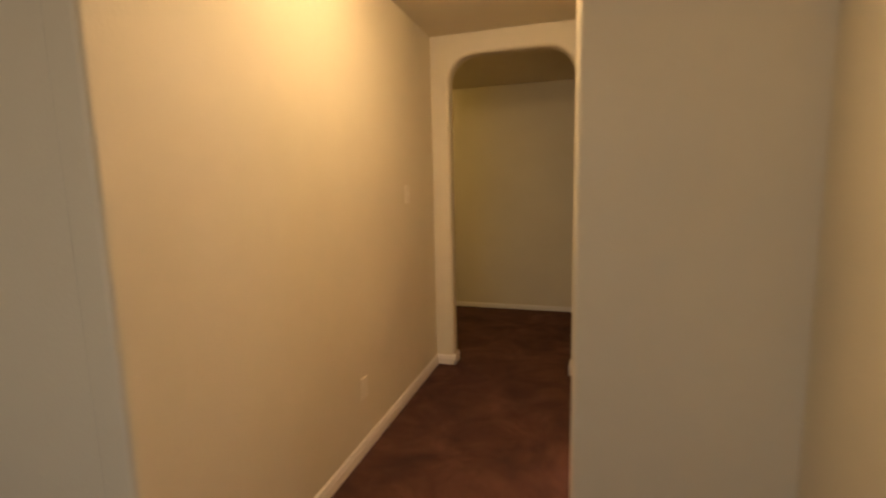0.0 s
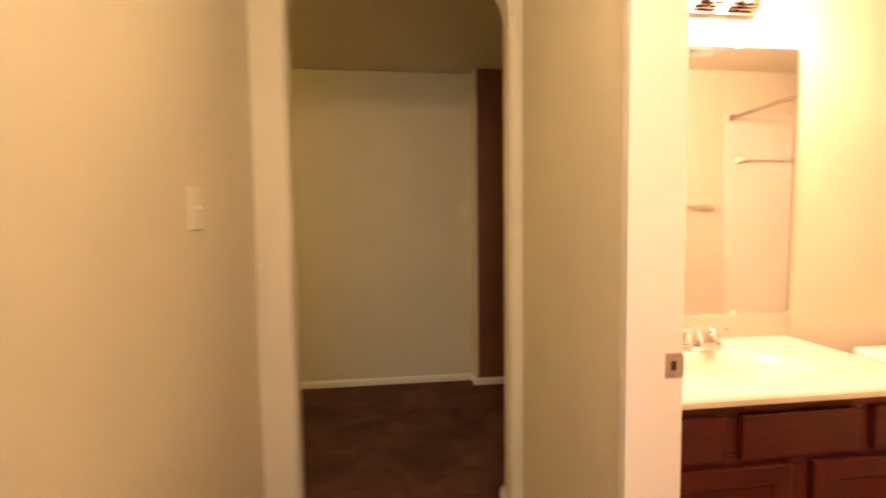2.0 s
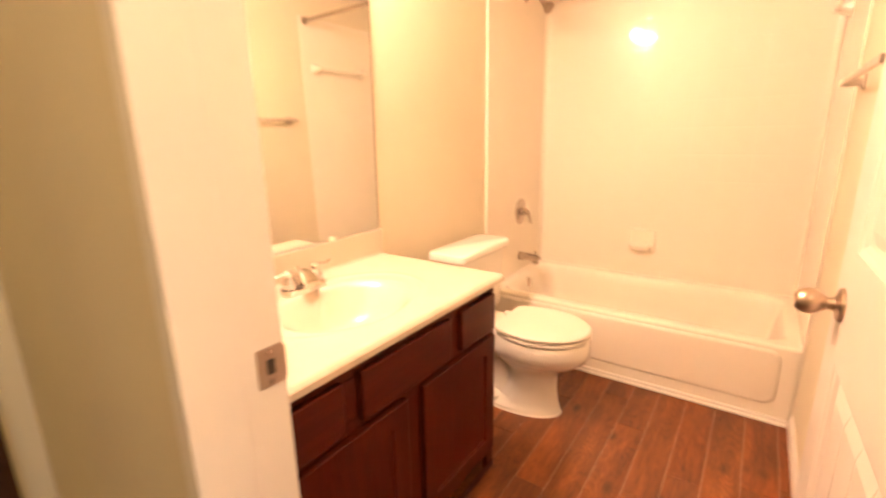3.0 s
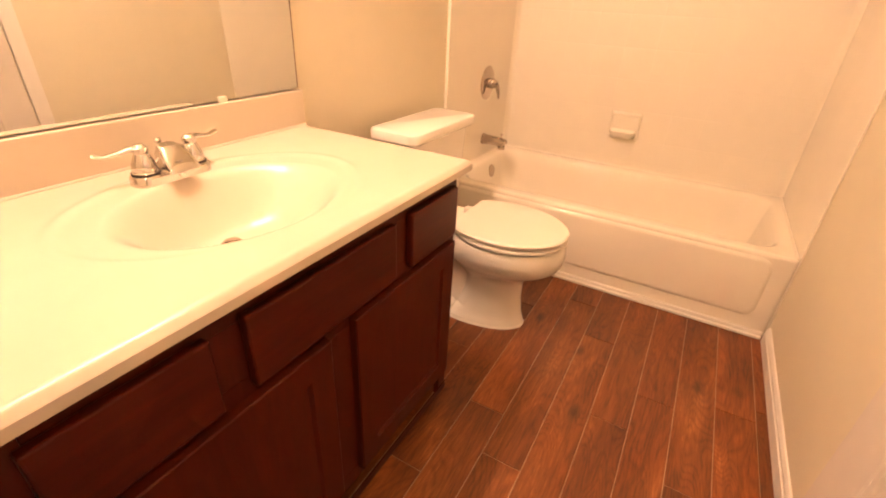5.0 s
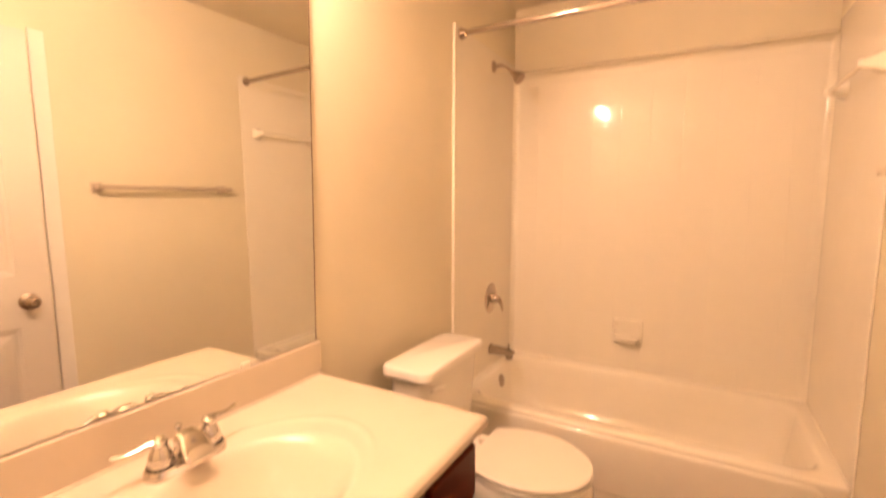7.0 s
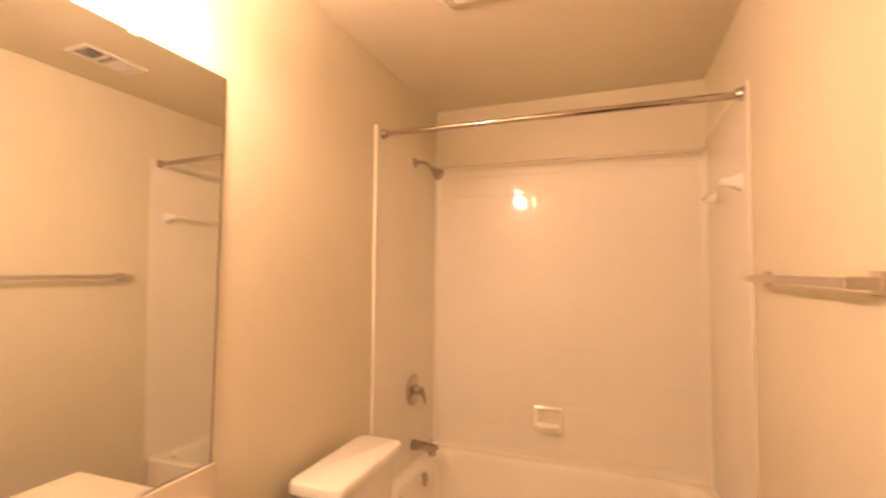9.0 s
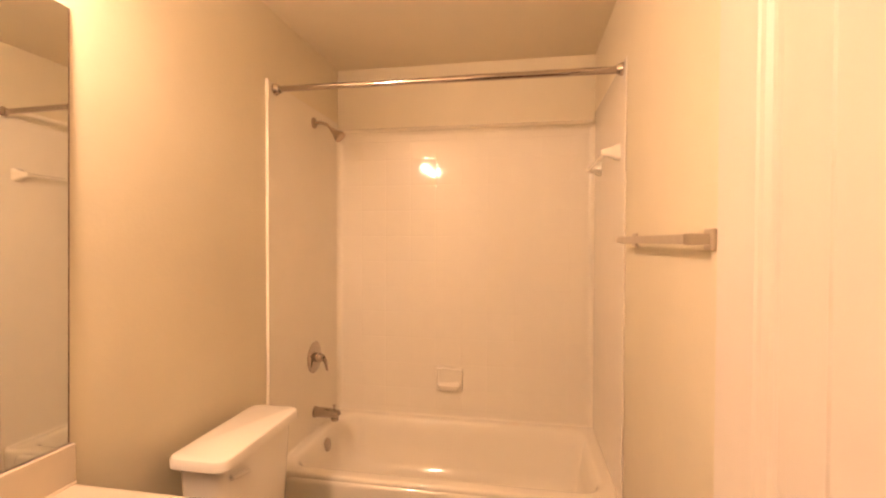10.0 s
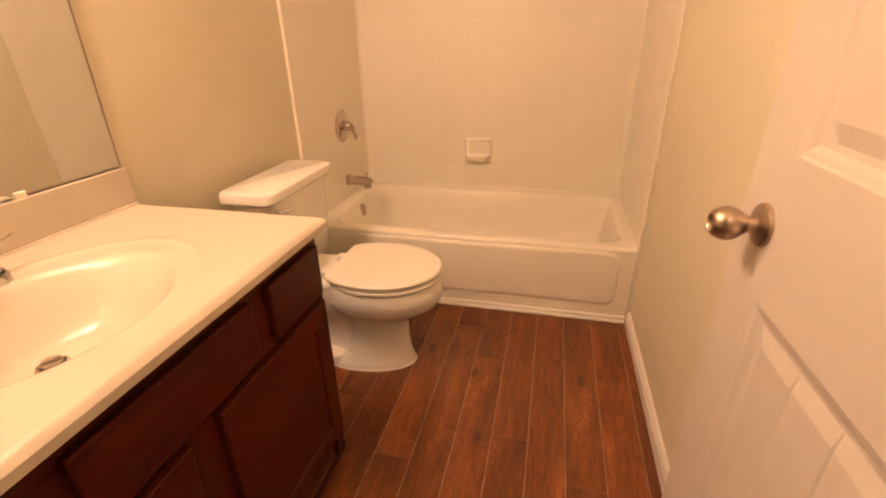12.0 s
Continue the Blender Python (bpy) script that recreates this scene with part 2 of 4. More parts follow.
def wall(name, *a, corners=(), m=WALL, label="cream painted wall with orange peel texture"):
    return structure(name, rounded_wall(*a, corners=corners), m, label, smooth=bool(corners))


# ---- walls, floors, ceilings ----
H = 2.44
XH, XB, XE = -0.05, 0.095, 2.785
wall("wall_north", XB, 1.52, 0, XE + 0.1, 1.62, H)
wall("wall_east", XE, -0.115, 0, XE + 0.1, 1.52, H)
wall("wall_south", XH - 0.01, -0.115, 0, XE, 0, H, corners=((XH - 0.01, -0.115),))
wall("wall_west", -0.035, 0.81, 0, XB, 1.75, H, corners=((-0.035, 0.81),))
wall("wall_over_door", -0.045, 0.0, 2.06, XB, 0.81, H)
wall("wall_hall", -1.22, -0.85, 0, -1.10, 1.75, H, corners=((-1.10, -0.85), (-1.22, -0.85)))
wall("wall_living_north", -3.4, -0.84, 0, -1.21, -0.72, H)
wall("wall_living_east", 0.60, -4.1, 0, 0.72, -0.115, H)
wall("wall_living_west", -3.5, -4.1, 0, -3.4, -0.72, H)
LS = thing("wall_living_south", -1.4, -4.15, 0, "cream painted wall with window opening", "wall", kind="structure")
for a in ((-3.5, 0, -1.7, H), (-0.1, 0, 0.72, H), (-1.7, 0, -0.1, 0.75), (-1.7, 2.05, -0.1, H)):
    part("wall_panel", box(a[0], -4.2, a[1], a[2], -4.1, a[3]), WALL, LS)
wall("wall_far", -3.4, 3.36, 0, 0.075, 3.48, H)
wall("wall_far_west", -3.5, 1.63, 0, -3.4, 3.48, H)
wall("wall_far_south", -3.4, 1.63, 0, -1.22, 1.75, H)
wall("wall_far_return", 0.075, 3.24, 0, 0.10, 3.48, H)
# brown wall whose colour also carries the shade of the far corner
wall("wall_far_dark", 0.10, 3.24, 0, 1.6, 3.36, H, m=WOOD_AND_SHADE, label="brown far wall with deep shade put in its colour")
wall("wall_far_east", 1.6, 1.62, 0, 1.7, 3.36, H)
structure("ceiling_bath", box(XB, 0, H, XE, 1.52, H + 0.08), CEIL, "cream textured bathroom ceiling", category="ceiling")
structure("ceiling_hall", box(-3.5, -4.2, H + 0.004, XB, 3.5, H + 0.09), CEIL, "cream textured hall ceiling", category="ceiling")
structure("ceiling_side", join(box(XB, -4.2, H + 0.004, 0.72, -0.115, H + 0.09), box(XB, 1.62, H + 0.004, 1.7, 3.5, H + 0.09)), CEIL, "cream textured side ceiling", category="ceiling")
structure("floor_hall", box(-3.5, -4.2, -0.1, -0.005, 3.5, 0), CARPET, "worn dark brown carpet floor", category="floor")
structure("floor_side", join(box(-0.005, -4.2, -0.1, 0.72, -0.115, 0), box(-0.005, 1.62, -0.1, 1.7, 3.5, 0)), CARPET, "worn dark brown carpet floor", category="floor")
BATH_FLOOR = structure("floor_bath", box(-0.005, -0.02, -0.1, XE, 1.55, -0.002), GROUT, "reddish brown wood plank tile floor", category="floor")


def arch_wall():
    """The wall across the hall with its rounded opening."""
    x0, x1, top, r, e = -0.965, -0.088, 2.297, 0.19, 0.026
    y0, y1 = 1.63, 1.75
    curve = [(x1, 0.0)]
    for k in range(13):
        a = radians(90 * k / 12)
        curve.append((x1 - r + r * math.cos(a), top - r + r * math.sin(a)))
    for k in range(13):
        a = radians(90 + 90 * k / 12)
        curve.append((x0 + r + r * math.cos(a), top - r + r * math.sin(a)))
    curve.append((x0, 0.0))
    bm = bmesh.new()
    rows = []
    cx, cz = (x0 + x1) / 2, 1.0
    normals = []
    for i, (x, z) in enumerate(curve):
        a = curve[max(i - 1, 0)]
        b = curve[min(i + 1, len(curve) - 1)]
        t = Vector((b[0] - a[0], b[1] - a[1])).normalized()
        n = Vector((t.y, -t.x))
        if n.dot(Vector((x - cx, z - cz))) < 0:
            n = -n
        if i in (0, len(curve) - 1):
            n = Vector((1 if i == 0 else -1, 0))
        normals.append(n)
    for k in range(6):
        a = radians(90 * k / 5)
        off, dy = e * (1 - math.sin(a)), e * (1 - math.cos(a))
        rows.append([(x + n.x * off, y0 + dy, z + n.y * off) for (x, z), n in zip(curve, normals)])
    for k in range(5, -1, -1):
        a = radians(90 * k / 5)
        off, dy = e * (1 - math.sin(a)), e * (1 - math.cos(a))
        rows.append([(x + n.x * off, y1 - dy, z + n.y * off) for (x, z), n in zip(curve, normals)])
    vs = [[bm.verts.new(p) for p in row] for row in rows]
    for a, b in zip(vs, vs[1:]):
        for k in range(len(a) - 1):
            bm.faces.new((a[k], a[k + 1], b[k + 1], b[k]))
    for row, y in ((vs[0], y0), (vs[-1], y1)):
        c = [bm.verts.new(p) for p in ((-1.10, y, 0), (-1.10, y, H), (-0.035, y, H), (-0.035, y, 0))]
        bm.faces.new(row + c)
    return bm


structure("wall_arch", arch_wall(), WALL, "cream wall with rounded arch opening", smooth=True)


def baseboard(name, p0, p1, out, h=0.074, t=0.013):
    """A baseboard from p0 to p1 along a wall; out is the way into the room."""
    prof = [(0, 0), (t, 0), (t, h * 0.62), (t * 0.75, h * 0.68), (t * 0.75, h * 0.82), (t * 0.35, h * 0.97), (0.0, h)]
    bm = bmesh.new()
    ends = []
    for p in (p0, p1):
        ends.append([bm.verts.new((p[0] + out[0] * u, p[1] + out[1] * u, v)) for u, v in prof])
    n = len(prof)
    for k in range(n):
        bm.faces.new((ends[0][k], ends[0][(k + 1) % n], ends[1][(k + 1) % n], ends[1][k]))
    bm.faces.new(ends[0])
    bm.faces.new(ends[1])
    return structure(name, bm, TRIM, "white painted wooden baseboard trim", category="baseboard")


baseboard("baseboard_hall", (-1.10, -0.83), (-1.10, 1.63), (1, 0))
baseboard("baseboard_living", (-3.4, -0.84), (-1.12, -0.84), (0, -1))
baseboard("baseboard_south", (-0.04, -0.115), (0.6, -0.115), (0, -1))
baseboard("baseboard_arch_left", (-1.10, 1.63), (-0.95, 1.63), (0, -1))
baseboard("baseboard_arch_jamb", (-0.965, 1.617), (-0.965, 1.763), (1, 0))
baseboard("baseboard_arch_right", (-0.103, 1.63), (-0.035, 1.63), (0, -1))
baseboard("baseboard_arch_jamb_right", (-0.088, 1.617), (-0.088, 1.763), (-1, 0))
baseboard("baseboard_west", (-0.035, 0.83), (-0.035, 1.63), (-1, 0))
baseboard("baseboard_far", (-3.4, 3.36), (0.075, 3.36), (0, -1), 0.052)
baseboard("baseboard_far_return", (0.075, 3.226), (0.075, 3.36), (-1, 0), 0.052)
baseboard("baseboard_far_front", (0.061, 3.24), (1.6, 3.24), (0, -1), 0.052)
baseboard("baseboard_bath", (1.03, 0.0), (1.972, 0.0), (0, 1), 0.072, 0.013)
baseboard("baseboard_bath_north", (1.09, 1.52), (1.99, 1.52), (0, -1))

# door frame of the bathroom
FR = thing("door_frame", 0.03, 0.4, 0, "white painted door frame with stop", "door frame", kind="structure")
part("jamb", join(box(-0.045, 0.792, 0, 0.108, 0.812, 2.06, 0.002), box(-0.045, 0.779, 0, 0.032, 0.7925, 2.035, 0.002)), TRIM, FR)
part("jamb", join(box(-0.045, 0.0, 0, 0.108, 0.018, 2.06, 0.002), box(-0.045, 0.0175, 0, 0.032, 0.031, 2.035, 0.002)), TRIM, FR)
part("head", join(box(-0.045, 0.018, 2.04, 0.108, 0.792, 2.06, 0.002), box(-0.045, 0.031, 2.027, 0.032, 0.779, 2.0405, 0.002)), TRIM, FR)
part("casing", join(box(XB, 0.812, 0, XB + 0.014, 0.868, 2.116, 0.004), box(XB, 0.0, 2.06, XB + 0.014, 0.812, 2.116, 0.004)), TRIM, FR)
part("threshold", box(-0.045, 0.018, -0.002, 0.0, 0.792, 0.006, 0.002), CARPET, FR)
SP = part("strike_plate", join(box(0.062, 0.7895, 0.906, 0.1055, 0.792, 0.967, 0.0008), box(0.1035, 0.7895, 0.911, 0.1085, 0.80, 0.962, 0.0008)), NICKEL, FR, "scratched satin nickel strike plate")
# flat dark piece that paints the shade inside the latch hole
part("latch_hole", box(0.0755, 0.7885, 0.925, 0.0885, 0.7897, 0.948), DARK, SP)
for z in (0.9135, 0.9595):
    part("screw", turned([(0, 0.0012), (0.003, 0.001), (0.0035, 0)], Matrix.Translation((0.082, 0.7895, z)) @ pose(0, 0, 0, 90), 10), CHROME, SP)


# bathroom door, open against the south wall
def nested_panel(bm, x0, z0, x1, z1, y, steps):
    """Rectangles nested into a face at height y; steps are (inset, depth)."""
    prev = None
    for inset, depth in steps:
        ring = [bm.verts.new((x, y - depth, z)) for x, z in ((x0 + inset, z0 + inset), (x1 - inset, z0 + inset), (x1 - inset, z1 - inset), (x0 + inset, z1 - inset))]
        if prev:
            for k in range(4):
                bm.faces.new((prev[k], prev[(k + 1) % 4], ring[(k + 1) % 4], ring[k]))
        prev = ring
    return prev


def door_leaf(w, h, t, parent, mat):
    """A hollow core leaf, local x along its width, front at y = t."""
    bm = bmesh.new()
    sa, sb = 0.133, w - 0.713
    zs = [0.0, 0.21, 0.806, 1.026, h - 0.13, h]
    for (a, b) in ((zs[0], zs[1]), (zs[2], zs[3]), (zs[4], zs[5])):
        q = [bm.verts.new((x, t, z)) for x, z in ((sa, a), (w - sb, a), (w - sb, b), (sa, b))]
        bm.faces.new(q)
    for (a, b) in ((0, sa), (w - sb, w)):
        q = [bm.verts.new((x, t, z)) for x, z in ((a, 0), (b, 0), (b, h), (a, h))]
        bm.faces.new(q)
    q = [bm.verts.new(p) for p in ((0, 0, 0), (w, 0, 0), (w, 0, h), (0, 0, h))]
    bm.faces.new(q)
    o = [bm.verts.new(p) for p in ((0, t, 0), (w, t, 0), (w, t, h), (0, t, h))]
    for k in range(4):
        bm.faces.new((q[k], q[(k + 1) % 4], o[(k + 1) % 4], o[k]))
    inner = []
    for a, b in ((zs[1], zs[2]), (zs[3], zs[4])):
        nested_panel(bm, sa, a, w - sb, b, t, [(0, 0), (0.004, 0.0025), (0.012, 0.0045), (0.020, 0.010), (0.028, 0.011)])
        inner.append((sa + 0.028, a + 0.028, w - sb - 0.028, b - 0.028))
    bmesh.ops.remove_doubles(bm, verts=bm.verts, dist=1e-5)
    leaf = part("leaf", bm, mat, parent)
    for x0, z0, x1, z1 in inner:
        rim, half, deep, high = 0.026, 0.0035, t - 0.011, t - 0.004
        columns = [(x0, deep), (x0 + rim, high)]
        for k in (-1.5, -0.5, 0.5, 1.5):
            jx = (x0 + x1) / 2 + 0.097 * k
            columns += [(jx - half, high), (jx, high - 0.0028), (jx + half, high)]
        columns += [(x1 - rim, high), (x1, deep)]
        b2 = bmesh.new()
        rows = [[b2.verts.new((x, deep if edge else y, z)) for x, y in columns] for z, edge in ((z0, True), (z0 + rim, False), (z1 - rim, False), (z1, True))]
        for r0, r1 in zip(rows, rows[1:]):
            for k in range(len(columns) - 1):
                b2.faces.new((r0[k], r0[k + 1], r1[k + 1], r1[k]))
        part("raised_panel", b2, mat, leaf)
        floor = bmesh.new()
        floor.faces.new([floor.verts.new(p) for p in ((x0, deep - 0.0003, z0), (x1, deep - 0.0003, z0), (x1, deep - 0.0003, z1), (x0, deep - 0.0003, z1))])
        part("panel_field", floor, mat, leaf)
    return leaf


D1 = thing("door_1", 0.116, 0.024, 0.008, "white molded panel door standing open against wall", "door", kind="structure")
D1.rotation_euler = (0, 0, radians(1.7))
bpy.context.view_layer.update()
DL = []


def at_door(ob):
    ob.matrix_parent_inverse = Matrix.Identity(4)
    DL.append(ob)
    return ob


def knob(parent, x, y, z, sign):
    m = Matrix.Translation((x, y, z)) @ pose(0, 0, 0, -90 * sign)
    prof = [(0.0, 0.0), (0.0335, 0.0), (0.0335, 0.003), (0.0325, 0.006), (0.029, 0.0085), (0.019, 0.0105), (0.0135, 0.013), (0.0115, 0.017), (0.0115, 0.0245), (0.0145, 0.0255), (0.0150, 0.028), (0.0185, 0.032), (0.0235, 0.039), (0.0260, 0.047), (0.0263, 0.053), (0.0245, 0.061), (0.0205, 0.069), (0.0160, 0.0735), (0.0140, 0.0740), (0.0125, 0.0720), (0.0115, 0.0680), (0.0, 0.0672)]
    k = at_door(part("knob", turned(prof, m, 32), NICKEL, parent, "satin nickel round door knob", True))
    return k


leaf = door_leaf(0.825, 2.025, 0.035, D1, DOORW)
for ob in [leaf]:
    ob.matrix_parent_inverse = Matrix.Identity(4)
for ob in leaf.children:
    ob.matrix_parent_inverse = Matrix.Identity(4)
KN = knob(D1, 0.747, 0.035, 0.914, 1)
at_door(part("latch_plate", box(0.8250, 0.006, 0.90, 0.8268, 0.029, 0.957, 0.0004), NICKEL, D1))
at_door(part("edge_strip", box(0.8248, 0.001, 0.001, 0.8256, 0.034, 2.024), WOOD_AND_SHADE, D1, "bare brown wooden door edge"))
for z in (0.2, 1.0, 1.8):
    at_door(part("hinge", join(turned([(0, 0), (0.006, 0), (0.006, 0.089), (0, 0.089)], Matrix.Translation((-0.005, 0.038, z)), 12), box(-0.0015, 0.004, z, 0.0, 0.034, z + 0.089)), NICKEL, D1))

structure("trim_south", box(0.972, 0.0, 0.0, 1.03, 0.011, 2.07, 0.003), TRIM, "white painted trim strip on south wall", category="trim")

# window of the living room behind the walker
WN = thing("window_1", -0.9, -4.15, 0.75, "white framed window in living room wall", "window", kind="structure")
part("window_frame", join(box(-1.7, -4.18, 0.75, -1.65, -4.12, 2.05), box(-0.15, -4.18, 0.75, -0.1, -4.12, 2.05), box(-1.65, -4.18, 0.75, -0.15, -4.12, 0.80), box(-1.65, -4.18, 2.0, -0.15, -4.12, 2.05), box(-0.915, -4.17, 0.8, -0.885, -4.13, 2.0)), TRIM, WN)
part("window_sill", box(-1.74, -4.12, 0.725, -0.06, -4.06, 0.75, 0.004), TRIM, WN)


# ---- vanity ----
VX0, VX1 = 0.107, 1.082
FY = 0.968
VA = thing("vanity_cabinet", 0.6, 1.25, 0, "cherry stained wooden vanity cabinet with closed doors", "cabinet")
part("body", join(box(VX0, FY + 0.018, 0.095, VX1, 1.52, 0.62), box(VX0, FY + 0.018, 0.62, VX0 + 0.018, 1.52, 0.757), box(VX1 - 0.018, FY + 0.018, 0.62, VX1, 1.52, 0.757)), CAB, VA)
part("toe_kick", box(VX0, FY + 0.06, 0.0, VX1 - 0.0, 1.52, 0.095), CAB, VA)
part("face_frame", join(
    box(VX0, FY, 0.0, VX0 + 0.045, FY + 0.018, 0.757, 0.001), box(VX1 - 0.04, FY, 0.0, VX1, FY + 0.018, 0.757, 0.001),
    box(VX0 + 0.045, FY, 0.71, VX1 - 0.04, FY + 0.018, 0.757, 0.001), box(VX0 + 0.045, FY, 0.55, VX1 - 0.04, FY + 0.018, 0.605, 0.001),
    box(VX0 + 0.045, FY, 0.07, VX1 - 0.04, FY + 0.018, 0.12, 0.001), box(0.345, FY, 0.605, 0.415, FY + 0.018, 0.71, 0.001),
    box(0.78, FY, 0.605, 0.85, FY + 0.018, 0.71, 0.001), box(0.565, FY, 0.12, 0.65, FY + 0.018, 0.55, 0.001)), CAB, VA)
part("base_moulding", box(VX0, FY - 0.004, 0.0, VX1, FY, 0.03, 0.002), CAB, VA)


def drawer_front(x0, x1, z0, z1):
    part("drawer_front", box(x0, FY - 0.018, z0, x1, FY, z1, 0.004), CAB_LONG, VA)


drawer_front(0.142, 0.352, 0.588, 0.722)
drawer_front(0.408, 0.786, 0.588, 0.722)
drawer_front(0.846, 1.060, 0.588, 0.722)


def cabinet_door(x0, x1, z0, z1):
    bm = bmesh.new()
    y = FY - 0.018
    inner = nested_panel(bm, x0, z0, x1, z1, y, [(0.0, -0.018), (0.0, -0.002), (0.003, 0.0), (0.058, 0.0), (0.064, -0.007)])
    bm.faces.new(inner)
    part("door", bm, CAB, VA)


cabinet_door(0.142, 0.572, 0.105, 0.566)
cabinet_door(0.643, 1.060, 0.105, 0.566)

CX, CY = 0.603, 1.193
TZ = 0.787


def sink_height(x, y):
    r = math.hypot((x - CX) / 0.222, (y - CY) / 0.170)
    t = min(1.0, max(0.0, (1.02 - r) / 0.64))
    d = 0.108 * (t * t * (3 - 2 * t)) ** 0.8
    ro = math.hypot((x - CX) / 0.288, (y - 1.215) / 0.205)
    ridge = 0.0028 * math.exp(-(((ro - 1.0) / 0.035) ** 2)) * (1.0 if y > 1.12 else max(0.0, (y - 1.02) / 0.1))
    dish = 0.002 * (1 / (1 + math.exp((ro - 1.0) / 0.03)))
    return TZ - d + ridge - dish


def worktop():
    x0, x1, y0, y1 = 0.099, 1.096, 0.934, 1.499
    nx, ny = 150, 86
    bm = bmesh.new()
    grid = []
    for j in range(ny + 1):
        row = []
        for i in range(nx + 1):
            x, y = x0 + (x1 - x0) * i / nx, y0 + (y1 - y0) * j / ny
            z = sink_height(x, y)
            if j == 0 or i == nx:
                z -= 0.012
            elif j == 1 or i == nx - 1:
                z -= 0.003
            row.append(bm.verts.new((x, y, z)))
        grid.append(row)
    for j in range(ny):
        for i in range(nx):
            bm.faces.new((grid[j][i], grid[j][i + 1], grid[j + 1][i + 1], grid[j + 1][i]))
    edge = grid[0] + [grid[j][nx] for j in range(1, ny + 1)] + [grid[ny][i] for i in range(nx - 1, -1, -1)] + [grid[j][0] for j in range(ny - 1, 0, -1)]
    low = [bm.verts.new((v.co.x, v.co.y, 0.759)) for v in edge]
    n = len(edge)
    for k in range(n):
        bm.faces.new((edge[k], edge[(k + 1) % n], low[(k + 1) % n], low[k]))
    return bm


CT = thing("sink_counter", 0.6, 1.22, 0.759, "ivory cultured marble top with molded oval sink", "countertop")
part("worktop", worktop(), MARBLE, CT, "", True)
part("backsplash", box(0.099, 1.497, TZ - 0.028, 1.094, 1.5195, 0.888, 0.004, 3), MARBLE, CT)
part("side_splash_bead", tube([(0.10, 1.494, TZ + 0.001), (1.09, 1.494, TZ + 0.001)], 0.004, 8), MARBLE, CT)
DR = part("drain", turned([(0, 0.004), (0.012, 0.0045), (0.016, 0.003), (0.017, 0.0), (0.008, -0.0025), (0.008, -0.008)], Matrix.Translation((CX - 0.016, 1.212, sink_height(CX, 1.212) + 0.012)), 24), CHROME, CT, "chrome pop-up sink drain", True)

part("drain_ring", turned([(0.0195, -0.009), (0.020, -0.004), (0.024, -0.003), (0.027, -0.008)], Matrix.Translation((CX - 0.016, 1.212, sink_height(CX, 1.212) + 0.010)), 24), CHROME, DR, "", True)
# flat disc coloured like the shaded drain opening
part("drain_hole", turned([(0, -0.0065), (0.0200, -0.0065)], Matrix.Translation((CX - 0.016, 1.212, sink_height(CX, 1.212) + 0.010)), 24), DARK, DR)


